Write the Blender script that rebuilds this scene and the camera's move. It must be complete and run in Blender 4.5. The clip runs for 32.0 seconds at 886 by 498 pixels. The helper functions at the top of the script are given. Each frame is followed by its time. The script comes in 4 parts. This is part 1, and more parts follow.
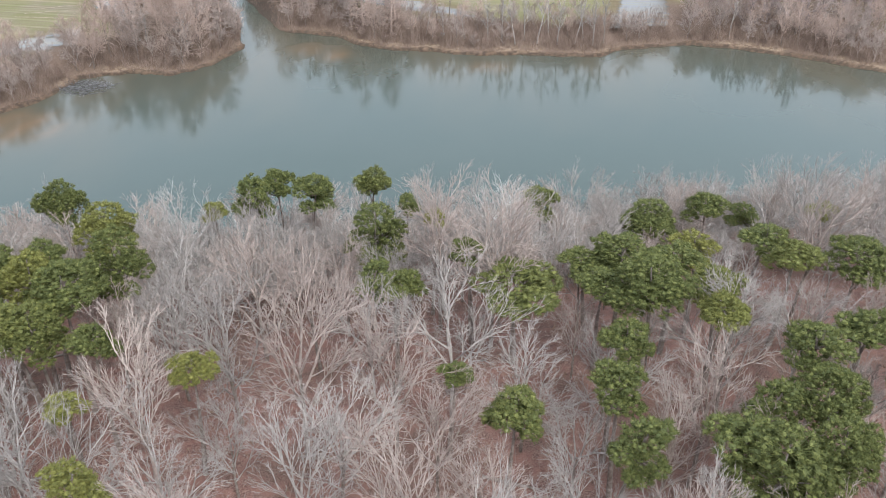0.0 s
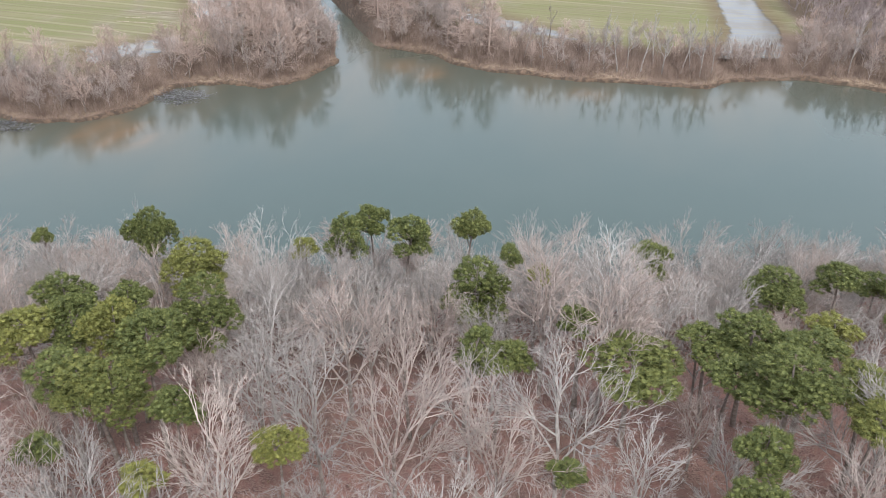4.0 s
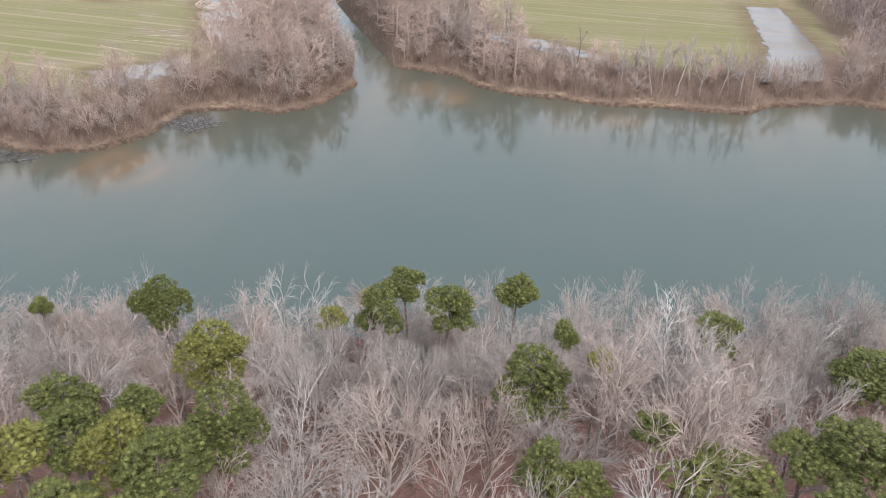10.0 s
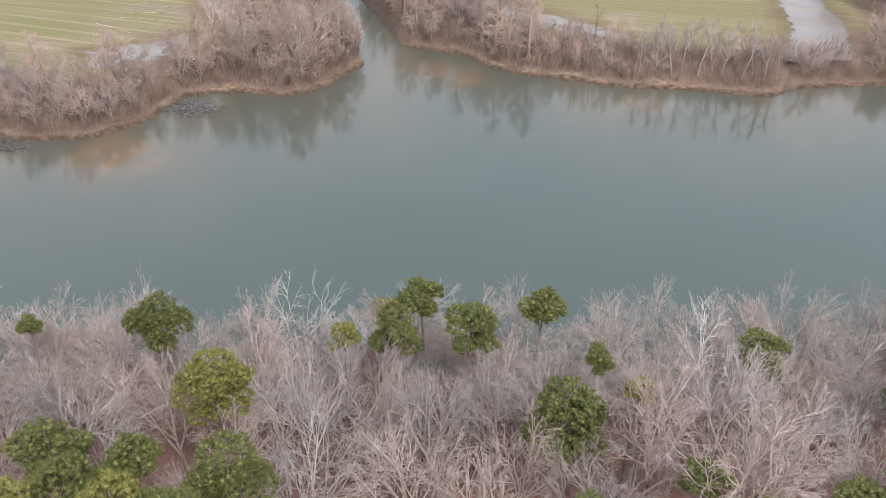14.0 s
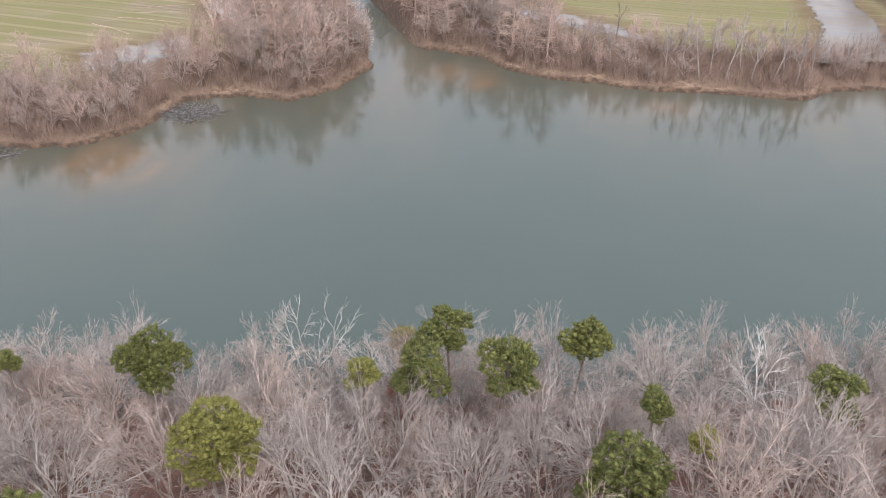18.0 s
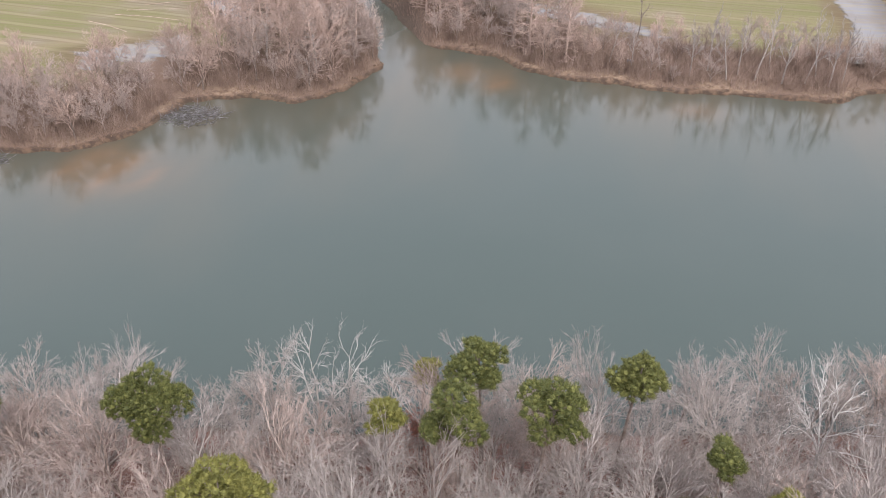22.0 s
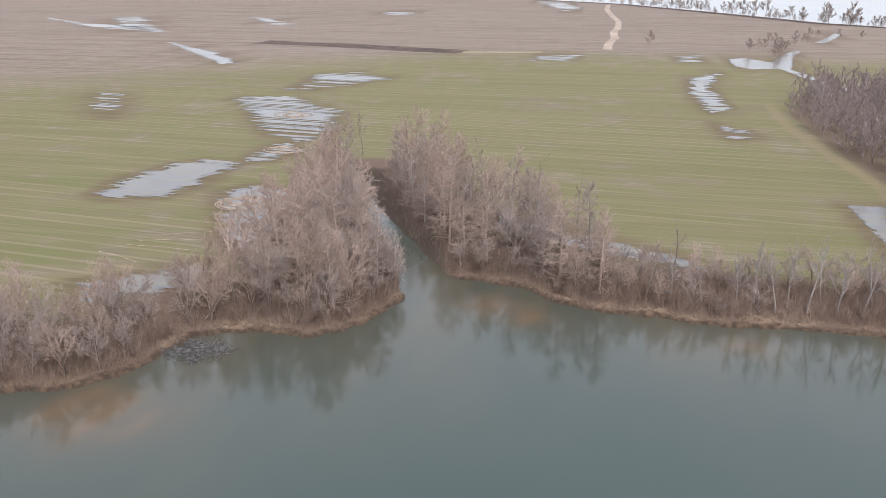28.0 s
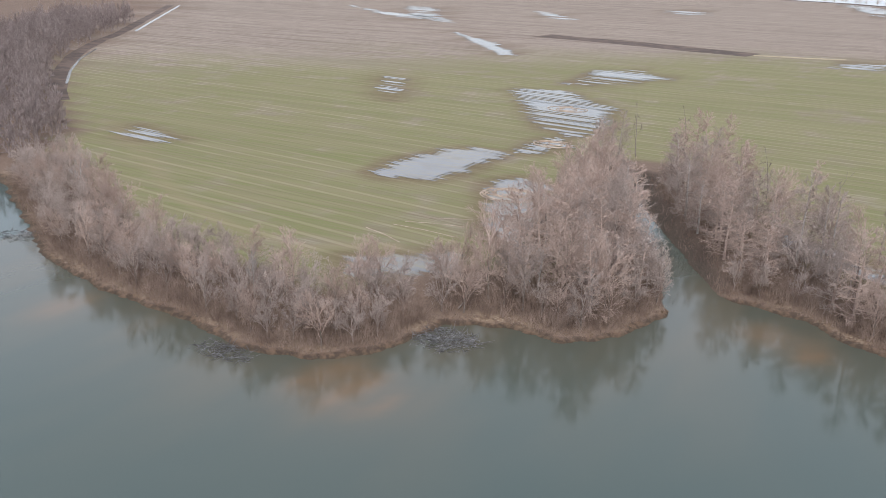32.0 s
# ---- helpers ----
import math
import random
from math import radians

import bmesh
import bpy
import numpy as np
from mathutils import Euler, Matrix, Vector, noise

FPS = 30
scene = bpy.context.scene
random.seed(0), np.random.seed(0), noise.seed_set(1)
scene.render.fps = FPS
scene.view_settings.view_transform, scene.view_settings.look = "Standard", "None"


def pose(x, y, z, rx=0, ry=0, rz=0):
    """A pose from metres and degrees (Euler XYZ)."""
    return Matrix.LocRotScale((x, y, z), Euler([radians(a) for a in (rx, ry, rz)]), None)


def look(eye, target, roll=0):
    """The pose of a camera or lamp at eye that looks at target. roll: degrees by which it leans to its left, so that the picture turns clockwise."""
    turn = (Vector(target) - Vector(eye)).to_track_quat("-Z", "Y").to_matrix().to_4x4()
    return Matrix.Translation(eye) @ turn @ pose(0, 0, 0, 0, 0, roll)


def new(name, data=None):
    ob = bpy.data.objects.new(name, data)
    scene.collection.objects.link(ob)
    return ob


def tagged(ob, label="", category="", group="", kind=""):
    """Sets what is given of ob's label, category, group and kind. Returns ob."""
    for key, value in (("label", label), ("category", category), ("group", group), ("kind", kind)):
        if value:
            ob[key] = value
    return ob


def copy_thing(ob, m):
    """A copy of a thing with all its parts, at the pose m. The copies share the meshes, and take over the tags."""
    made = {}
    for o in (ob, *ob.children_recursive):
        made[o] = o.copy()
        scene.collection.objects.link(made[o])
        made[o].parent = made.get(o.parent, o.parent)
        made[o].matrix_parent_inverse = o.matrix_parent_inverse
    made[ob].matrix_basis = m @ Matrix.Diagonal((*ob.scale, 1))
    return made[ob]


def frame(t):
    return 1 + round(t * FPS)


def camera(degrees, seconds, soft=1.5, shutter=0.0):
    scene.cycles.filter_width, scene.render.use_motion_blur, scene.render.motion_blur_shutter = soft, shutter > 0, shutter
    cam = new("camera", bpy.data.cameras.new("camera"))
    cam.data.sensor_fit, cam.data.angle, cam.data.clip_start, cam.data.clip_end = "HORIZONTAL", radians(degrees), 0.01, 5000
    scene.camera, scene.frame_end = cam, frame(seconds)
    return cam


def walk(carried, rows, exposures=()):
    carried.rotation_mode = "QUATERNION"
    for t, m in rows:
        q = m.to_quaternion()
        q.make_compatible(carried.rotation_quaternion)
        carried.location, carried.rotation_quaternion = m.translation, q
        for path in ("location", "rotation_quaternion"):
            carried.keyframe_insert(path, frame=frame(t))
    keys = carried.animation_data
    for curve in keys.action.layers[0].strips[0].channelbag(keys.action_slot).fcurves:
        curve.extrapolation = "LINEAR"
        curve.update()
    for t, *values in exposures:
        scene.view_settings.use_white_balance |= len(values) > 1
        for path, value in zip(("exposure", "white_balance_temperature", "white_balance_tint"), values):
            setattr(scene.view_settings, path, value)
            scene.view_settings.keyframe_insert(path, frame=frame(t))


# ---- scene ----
import itertools

cam = camera(55.1, 32.0, 0.5)
PATH = [
    (0, (1.238, 0.087, 57.384), (1.198, 1.776, 56.314), 0.3),
    (0.5, (1.057, 0.883, 57.482), (1.001, 2.573, 56.414), 0.3),
    (1, (0.783, 1.634, 57.595), (0.689, 3.322, 56.527), 0.4),
    (1.5, (0.475, 2.468, 57.732), (0.328, 4.152, 56.664), 0.5),
    (2, (0.116, 3.251, 57.826), (-0.051, 4.934, 56.758), 0.5),
    (2.5, (-0.379, 4.097, 57.879), (-0.542, 5.782, 56.814), 0.6),
    (3, (-0.853, 4.886, 57.892), (-1.019, 6.572, 56.829), 0.7),
    (3.5, (-1.366, 5.781, 57.945), (-1.56, 7.466, 56.884), 0.8),
    (5.5, (-3.424, 9.364, 57.93), (-3.642, 11.049, 56.874), 1.0),
    (6, (-3.831, 10.208, 57.945), (-4.05, 11.893, 56.889), 1.0),
    (6.5, (-4.273, 11.111, 58.026), (-4.493, 12.795, 56.97), 1.1),
    (7, (-4.639, 11.904, 58.108), (-4.86, 13.589, 57.052), 1.2),
    (7.5, (-4.951, 12.7, 58.206), (-5.173, 14.385, 57.15), 1.1),
    (8, (-5.208, 13.42, 58.307), (-5.43, 15.104, 57.251), 1.0),
    (8.5, (-5.501, 14.195, 58.413), (-5.725, 15.879, 57.357), 1.0),
    (9, (-5.75, 14.915, 58.492), (-5.974, 16.598, 57.436), 0.9),
    (9.5, (-6.043, 15.706, 58.561), (-6.268, 17.39, 57.505), 0.8),
    (10, (-6.392, 16.491, 58.611), (-6.615, 18.174, 57.553), 0.8),
    (10.5, (-6.701, 17.354, 58.664), (-6.926, 19.035, 57.603), 0.7),
    (11, (-6.931, 18.129, 58.706), (-7.156, 19.8, 57.629), 0.7),
    (11.5, (-7.202, 18.966, 58.786), (-7.425, 20.623, 57.688), 0.6),
    (12, (-7.473, 19.732, 58.835), (-7.695, 21.374, 57.715), 0.6),
    (12.5, (-7.769, 20.585, 58.871), (-7.992, 22.225, 57.749), 0.6),
    (13, (-8.065, 21.364, 58.854), (-8.288, 23.005, 57.732), 0.6),
    (13.5, (-8.336, 22.204, 58.745), (-8.56, 23.845, 57.624), 0.5),
    (14, (-8.722, 22.976, 58.54), (-8.945, 24.617, 57.419), 0.6),
    (14.5, (-9.172, 23.926, 58.245), (-9.394, 25.567, 57.123), 0.6),
    (16.5, (-10.758, 27.556, 56.551), (-10.982, 29.199, 55.434), 0.6),
    (17, (-11.083, 28.343, 56.275), (-11.308, 29.986, 55.158), 0.6),
    (17.5, (-11.443, 29.216, 55.963), (-11.669, 30.858, 54.845), 0.5),
    (18, (-11.748, 29.988, 55.643), (-11.976, 31.63, 54.525), 0.5),
    (18.5, (-12.122, 30.884, 55.344), (-12.351, 32.526, 54.225), 0.4),
    (19, (-12.454, 31.658, 55.026), (-12.683, 33.3, 53.907), 0.4),
    (19.5, (-12.78, 32.508, 54.744), (-13.011, 34.15, 53.625), 0.4),
    (20, (-13.12, 33.247, 54.434), (-13.352, 34.889, 53.315), 0.4),
    (20.5, (-13.511, 34.067, 54.138), (-13.743, 35.708, 53.017), 0.5),
    (21, (-13.956, 34.788, 53.845), (-14.186, 36.428, 52.725), 0.5),
    (21.5, (-14.402, 35.592, 53.555), (-14.63, 37.233, 52.434), 0.6),
    (22, (-14.79, 36.357, 53.229), (-15.018, 37.997, 52.108), 0.6),
    (22.5, (-15.142, 37.156, 52.879), (-15.371, 38.796, 51.758), 0.6),
    (23, (-15.397, 37.873, 52.509), (-15.627, 39.513, 51.388), 0.6),
    (23.5, (-15.716, 38.678, 52.172), (-15.948, 40.317, 51.05), 0.5),
    (24, (-15.996, 39.451, 51.86), (-16.229, 41.095, 50.745), 0.5),
    (24.5, (-16.446, 40.362, 51.623), (-16.692, 42.096, 50.656), 0.6),
    (25, (-16.966, 41.569, 51.482), (-17.221, 43.364, 50.638), 0.5),
    (25.5, (-17.306, 42.651, 51.229), (-17.574, 44.514, 50.553), 0.4),
    (27.5, (-18.357, 46.128, 49.437), (-18.635, 48.0, 48.791), 0.3),
    (28, (-18.666, 46.874, 49.213), (-18.956, 48.745, 48.567), 0.3),
    (28.5, (-19.027, 47.506, 49.0), (-19.388, 49.364, 48.352), 0.5),
    (29, (-19.3, 48.152, 48.769), (-19.72, 49.997, 48.12), 0.5),
    (29.5, (-19.581, 48.808, 48.535), (-20.083, 50.632, 47.886), 0.6),
    (30, (-19.884, 49.454, 48.301), (-20.46, 51.256, 47.651), 0.8),
    (30.5, (-20.38, 50.223, 48.089), (-21.048, 51.992, 47.437), 1.0),
    (31, (-20.863, 51.012, 47.886), (-21.596, 52.754, 47.232), 1.1),
    (31.5, (-21.348, 51.8, 47.715), (-22.147, 53.512, 47.058), 1.2),
    (32, (-21.753, 52.587, 47.579), (-22.603, 54.273, 46.92), 1.2),
]
walk(cam, [(t, look(eye, target, roll)) for t, eye, target, roll in PATH],
     [(0, 1.2, 5780, 4), (12, 1.17, 6100, 11), (24, 1.15, 6250, 15), (25.4, 0.98, 6250, 14), (27.5, 0.75, 6080, 11), (32, 0.74, 5880, 8)])

# ---- light ----
world = bpy.data.worlds.new("overcast_sky")
scene.world = world
world.use_nodes = True
wn, wl = world.node_tree.nodes, world.node_tree.links
sky = wn.new("ShaderNodeTexSky")
sky.sky_type, sky.sun_disc = "NISHITA", False
sky.sun_elevation, sky.sun_rotation = radians(48), radians(150)
sky.air_density, sky.dust_density, sky.ozone_density = 1.0, 4.0, 1.0
pale = wn.new("ShaderNodeMix")
pale.data_type = "RGBA"
pale.inputs[0].default_value = 0.68
pale.inputs[7].default_value = (7.15, 6.95, 6.95, 1)
wl.new(sky.outputs[0], pale.inputs[6])
wl.new(pale.outputs[2], wn["Background"].inputs[0])
wn["Background"].inputs[1].default_value = 0.115
sun_data = bpy.data.lights.new("sun", "SUN")
sun_data.energy, sun_data.angle, sun_data.color = 1.1, radians(14), (1.0, 0.95, 0.88)
sun = new("sun", sun_data)
sun.matrix_world = look((60, -110, 160), (0, 0, 0))


# ---- materials ----
class Nodes:
    """Short hand for a node material."""

    def __init__(self, name, rough=0.8, spec=0.3):
        self.mat = bpy.data.materials.new(name)
        self.mat.use_nodes = True
        self.n, self.l = self.mat.node_tree.nodes, self.mat.node_tree.links
        self.out = self.n["Principled BSDF"]
        self.out.inputs["Roughness"].default_value = rough
        self.out.inputs["Specular IOR Level"].default_value = spec
        self.geo = self.n.new("ShaderNodeTexCoord").outputs["Object"]

    def put(self, socket, value):
        if isinstance(value, (int, float)):
            socket.default_value = value
        elif isinstance(value, tuple):
            socket.default_value = (*value, 1) if len(value) == 3 and socket.type == "RGBA" else value
        else:
            self.l.new(value, socket)

    def noise(self, scale, detail=3.0, rough=0.55, at=None, distort=0.0):
        node = self.n.new("ShaderNodeTexNoise")
        self.put(node.inputs["Vector"], at or self.geo)
        node.inputs["Scale"].default_value, node.inputs["Detail"].default_value = scale, detail
        node.inputs["Roughness"].default_value, node.inputs["Distortion"].default_value = rough, distort
        return node.outputs[0]

    def math(self, op, a, b=0.0, c=0.0):
        node = self.n.new("ShaderNodeMath")
        node.operation = op
        for socket, value in zip(node.inputs, (a, b, c)):
            self.put(socket, value)
        return node.outputs[0]

    def span(self, value, lo, hi, to_lo=0.0, to_hi=1.0):
        node = self.n.new("ShaderNodeMapRange")
        node.interpolation_type = "SMOOTHSTEP"
        for socket, v in zip(node.inputs, (value, lo, hi, to_lo, to_hi)):
            self.put(socket, v)
        return node.outputs[0]

    def mix(self, fac, a, b, blend="MIX"):
        node = self.n.new("ShaderNodeMix")
        node.data_type, node.blend_type = "RGBA", blend
        self.put(node.inputs[0], fac)
        self.put(node.inputs[6], a)
        self.put(node.inputs[7], b)
        return node.outputs[2]

    def stretch(self, sx, sy, sz, turn=0.0):
        node = self.n.new("ShaderNodeMapping")
        node.inputs["Scale"].default_value = (sx, sy, sz)
        node.inputs["Rotation"].default_value = (0, 0, turn)
        self.put(node.inputs["Vector"], self.geo)
        return node.outputs[0]

    def attribute(self, name):
        node = self.n.new("ShaderNodeAttribute")
        node.attribute_name = name
        return node.outputs["Fac"]

    def random(self):
        return self.n.new("ShaderNodeObjectInfo").outputs["Random"]

    def island(self):
        return self.n.new("ShaderNodeNewGeometry").outputs["Random Per Island"]

    def bump(self, height, strength, distance):
        node = self.n.new("ShaderNodeBump")
        node.inputs["Strength"].default_value, node.inputs["Distance"].default_value = strength, distance
        self.put(node.inputs["Height"], height)
        self.put(self.out.inputs["Normal"], node.outputs[0])

    def colour(self, value):
        self.put(self.out.inputs["Base Color"], value)
        return self.mat


def bark(name, dark, light, scale=3.0):
    m = Nodes(name, 0.85, 0.2)
    c = m.mix(m.span(m.noise(scale, 4), 0.3, 0.7), dark, light)
    c = m.mix(m.math("MULTIPLY", m.random(), 0.35), c, tuple(v * 0.62 for v in dark))
    m.bump(m.noise(scale * 6, 3), 0.4, 0.02)
    return m.colour(c)


def leaves(name, dark, light, yellow):
    m = Nodes(name, 0.6, 0.25)
    c = m.mix(m.span(m.island(), -0.3, 1.3), dark, light)
    c = m.mix(m.span(m.random(), 0.45, 1.0, 0.0, 0.55), c, yellow)
    # noise spots mixed to dark, as painted shade among the tufts
    c = m.mix(m.span(m.noise(3.2, 2), 0.60, 0.40, 0.0, 0.45), c, dark)
    m.colour(c)
    glow, both = m.n.new("ShaderNodeBsdfTranslucent"), m.n.new("ShaderNodeMixShader")
    m.put(glow.inputs[0], c)
    both.inputs[0].default_value = 0.22
    m.l.new(m.out.outputs[0], both.inputs[1])
    m.l.new(glow.outputs[0], both.inputs[2])
    m.l.new(both.outputs[0], m.n["Material Output"].inputs[0])
    return m.mat


BARK_PALE = bark("pale_grey_bark", (0.285, 0.25, 0.23), (0.475, 0.43, 0.40))
BARK_PINK = bark("pinkish_grey_bark", (0.31, 0.244, 0.215), (0.50, 0.417, 0.372))
BARK_WHITE = bark("white_sycamore_bark", (0.42, 0.395, 0.37), (0.63, 0.61, 0.58), 1.5)
BARK_DARK = bark("dark_trunk_bark", (0.16, 0.125, 0.105), (0.32, 0.27, 0.24))
BARK_CYPRESS = bark("tan_cypress_bark", (0.36, 0.262, 0.218), (0.55, 0.435, 0.375))
NEEDLES = leaves("pine_needles", (0.072, 0.086, 0.03), (0.24, 0.25, 0.078), (0.37, 0.335, 0.087))
RED_LEAVES = leaves("dry_red_leaves", (0.30, 0.12, 0.085), (0.52, 0.25, 0.19), (0.42, 0.19, 0.14))
BRUSH = bark("brush_stems", (0.17, 0.118, 0.094), (0.36, 0.27, 0.22), 0.4)
SAPLING = bark("sapling_stems", (0.22, 0.16, 0.14), (0.40, 0.31, 0.275), 0.4)
GREY_TWIGS = bark("grey_brown_twigs", (0.235, 0.185, 0.172), (0.40, 0.33, 0.312), 0.6)
DEAD_LEAF = leaves("dead_pale_leaves", (0.22, 0.13, 0.085), (0.46, 0.36, 0.28), (0.3, 0.2, 0.14))
REED = leaves("dry_bank_grass", (0.16, 0.105, 0.07), (0.31, 0.225, 0.15), (0.25, 0.18, 0.11))
DRIFT = bark("wet_driftwood", (0.07, 0.065, 0.065), (0.27, 0.26, 0.265), 2.0)


def ground_material():
    m = Nodes("ground", 0.95, 0.1)
    litter, bank, woods = m.attribute("litter"), m.attribute("bank"), m.attribute("woods")
    far, wet = m.attribute("far_field"), m.attribute("wet")
    fine, mid, broad = m.noise(9, 5), m.noise(1.1, 4), m.noise(0.09, 3)
    # sown field: passes of the drill, thin rows in them, bare patches
    rows = m.stretch(0.04, 1, 1, ROW_TURN)
    passes = m.noise(0.33, 2, 0.4, rows)
    thin = m.noise(1.5, 3, 0.6, rows)
    green = m.mix(m.span(thin, 0.38, 0.62), (0.195, 0.17, 0.10), (0.172, 0.172, 0.077))
    tracks = m.n.new("ShaderNodeTexWave")
    tracks.bands_direction, tracks.wave_profile = "Y", "SIN"
    m.put(tracks.inputs["Vector"], m.stretch(1, 1, 1, ROW_TURN))
    tracks.inputs["Scale"].default_value = 0.074
    tracks.inputs["Distortion"].default_value, tracks.inputs["Detail"].default_value = 0.7, 2
    tracks.inputs["Detail Scale"].default_value = 0.1
    line = m.math("MULTIPLY", m.span(tracks.outputs[1], 0.62, 0.99), m.span(m.noise(0.12, 2, 0.5, rows), 0.35, 0.6, 0.2, 1.0))
    furrow = m.math("MULTIPLY", m.span(tracks.outputs[1], 0.55, 0.82), m.span(tracks.outputs[1], 0.93, 0.84))
    green = m.mix(m.span(passes, 0.42, 0.62, 0.0, 0.55), green, (0.225, 0.20, 0.115))
    green = m.mix(m.math("MULTIPLY", furrow, 0.42), green, (0.13, 0.11, 0.06))
    green = m.mix(m.math("MULTIPLY", line, 0.27), green, (0.36, 0.31, 0.21))
    soil = m.mix(m.span(thin, 0.35, 0.65), (0.19, 0.15, 0.12), (0.31, 0.255, 0.215))
    soil = m.mix(m.math("MULTIPLY", furrow, 0.7), soil, (0.13, 0.10, 0.08))
    soil = m.mix(m.span(m.noise(0.2, 3, 0.5, rows), 0.5, 0.66, 0.0, 0.6), soil, (0.16, 0.12, 0.10))
    soil = m.mix(m.math("MULTIPLY", line, 0.5), soil, (0.42, 0.34, 0.28))
    bare = m.math("ADD", m.span(m.math("ADD", m.math("MULTIPLY", broad, 0.6), m.math("MULTIPLY", m.noise(0.02, 3), 0.4)), 0.50, 0.68, 0.0, 0.6), far)
    field = m.mix(m.math("MINIMUM", bare, 1.0), green, soil)
    field = m.mix(m.math("MULTIPLY", wet, m.span(thin, 0.3, 0.6, 0.15, 0.75)), field, (0.14, 0.095, 0.065))
    field = m.mix(m.math("MULTIPLY", m.attribute("worn"), 0.6), field, (0.26, 0.205, 0.13))
    # wood floors
    leafy = m.mix(m.span(fine, 0.35, 0.68), (0.115, 0.063, 0.052), (0.33, 0.215, 0.18))
    leafy = m.mix(m.span(mid, 0.4, 0.65, 0.0, 0.75), leafy, (0.27, 0.145, 0.118))
    leafy = m.mix(m.span(broad, 0.45, 0.62, 0.0, 0.4), leafy, (0.115, 0.085, 0.065))
    floor = m.mix(m.span(fine, 0.35, 0.65), (0.115, 0.082, 0.064), (0.23, 0.166, 0.13))
    floor = m.mix(m.span(mid, 0.4, 0.65, 0.0, 0.5), floor, (0.14, 0.095, 0.07))
    mud = m.mix(m.span(mid, 0.40, 0.60), (0.135, 0.096, 0.072), (0.30, 0.225, 0.16))
    mud = m.mix(m.span(fine, 0.42, 0.66, 0.0, 0.75), mud, (0.225, 0.145, 0.098))
    mud = m.mix(m.span(m.noise(3.2, 4), 0.52, 0.66, 0.0, 0.75), mud, (0.42, 0.345, 0.255))
    peat = m.mix(m.span(mid, 0.4, 0.65), (0.07, 0.05, 0.038), (0.145, 0.098, 0.068))
    c = m.mix(woods, field, floor)
    c = m.mix(bank, c, mud)
    c = m.mix(m.attribute("cut"), c, peat)
    c = m.mix(m.attribute("creek"), c, m.mix(m.span(fine, 0.4, 0.7), (0.055, 0.045, 0.038), (0.15, 0.11, 0.085)))
    c = m.mix(litter, c, leafy)
    c = m.mix(m.attribute("submerged"), c, (0.06, 0.05, 0.035))
    m.bump(m.math("ADD", fine, m.math("MULTIPLY", mid, 2.0)), 0.7, 0.12)
    return m.colour(c)


def water_material(name, colour, rough, ripple=0.006):
    m = Nodes(name, rough, 0.5)
    m.out.inputs["IOR"].default_value = 1.333
    cloudy = m.mix(m.span(m.noise(0.02, 3), 0.35, 0.7), colour, tuple(v * 1.12 for v in colour))
    m.bump(m.noise(0.55, 3, 0.5, m.stretch(1.0, 0.55, 1)), 0.25, ripple)
    return m.colour(cloudy)


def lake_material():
    """Murky water, silty near the far bank, with the trees' reflections painted in olive and brown."""
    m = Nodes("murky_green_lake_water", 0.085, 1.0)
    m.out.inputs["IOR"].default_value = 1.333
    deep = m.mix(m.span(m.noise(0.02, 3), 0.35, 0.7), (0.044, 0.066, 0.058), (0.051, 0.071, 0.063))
    # olive and brown: silty water and the painted reflections of bank trees
    silt_reflection = m.mix(m.attribute("brown"), (0.088, 0.085, 0.062), (0.175, 0.108, 0.058))
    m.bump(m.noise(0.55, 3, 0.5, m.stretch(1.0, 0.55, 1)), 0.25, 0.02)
    return m.colour(m.mix(m.attribute("silt_reflection"), deep, silt_reflection))


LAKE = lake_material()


def flood_material():
    """Shallow water with the ridges of the drilled rows just under and through it."""
    m = Nodes("field_flood_water", 0.16, 0.5)
    m.out.inputs["IOR"].default_value = 1.333
    rows = m.stretch(0.05, 1, 1, ROW_TURN)
    c = m.mix(m.span(m.noise(1.4, 3, 0.6, rows), 0.42, 0.66), (0.17, 0.165, 0.165), (0.21, 0.18, 0.13))
    m.bump(m.noise(0.55, 3, 0.5), 0.25, 0.01)
    return m.colour(m.mix(m.span(m.noise(0.16, 3), 0.45, 0.7, 0.0, 0.6), c, (0.15, 0.125, 0.10)))


ROW_TURN = radians(8.5)
POND = flood_material()
RIVER = water_material("wide_pale_river_water", (0.30, 0.32, 0.34), 0.15)


def plain(name, dark, light, rough=0.8, scale=2.0):
    m = Nodes(name, rough, 0.3)
    m.bump(m.noise(scale * 5, 3), 0.3, 0.02)
    return m.colour(m.mix(m.span(m.noise(scale, 4), 0.35, 0.65), dark, light))


# ---- the shape of the land ----
FAR_SHORE = [(-900, 235), (-430, 205), (-300, 190), (-230, 180), (-184, 166), (-173, 160), (-153, 148), (-138, 139), (-127, 135.3),
             (-115.5, 132.6), (-107, 131.6), (-100, 131), (-94, 129), (-85.5, 127.6), (-78, 129.6), (-74, 133), (-71, 137.5), (-70, 142.5), (-69, 146.5),
             (-65, 149), (-59.4, 149.8), (-53.6, 149.2), (-49.5, 151.6), (-46.5, 156), (-44.2, 161.3), (-42.2, 167.4), (-41.5, 173.5),
             (-37, 175.5), (-31.4, 174.2), (-25, 172.4), (-21.4, 168.5), (-16, 165.4), (-10, 164.6), (-4, 163.8), (2.8, 162.3), (13, 163), (22, 162.4),
             (28, 162.2), (33, 166.7), (46, 170.2), (56, 168.2), (66, 164.2), (81, 155.5), (105, 146), (160, 142), (320, 150), (700, 190)]
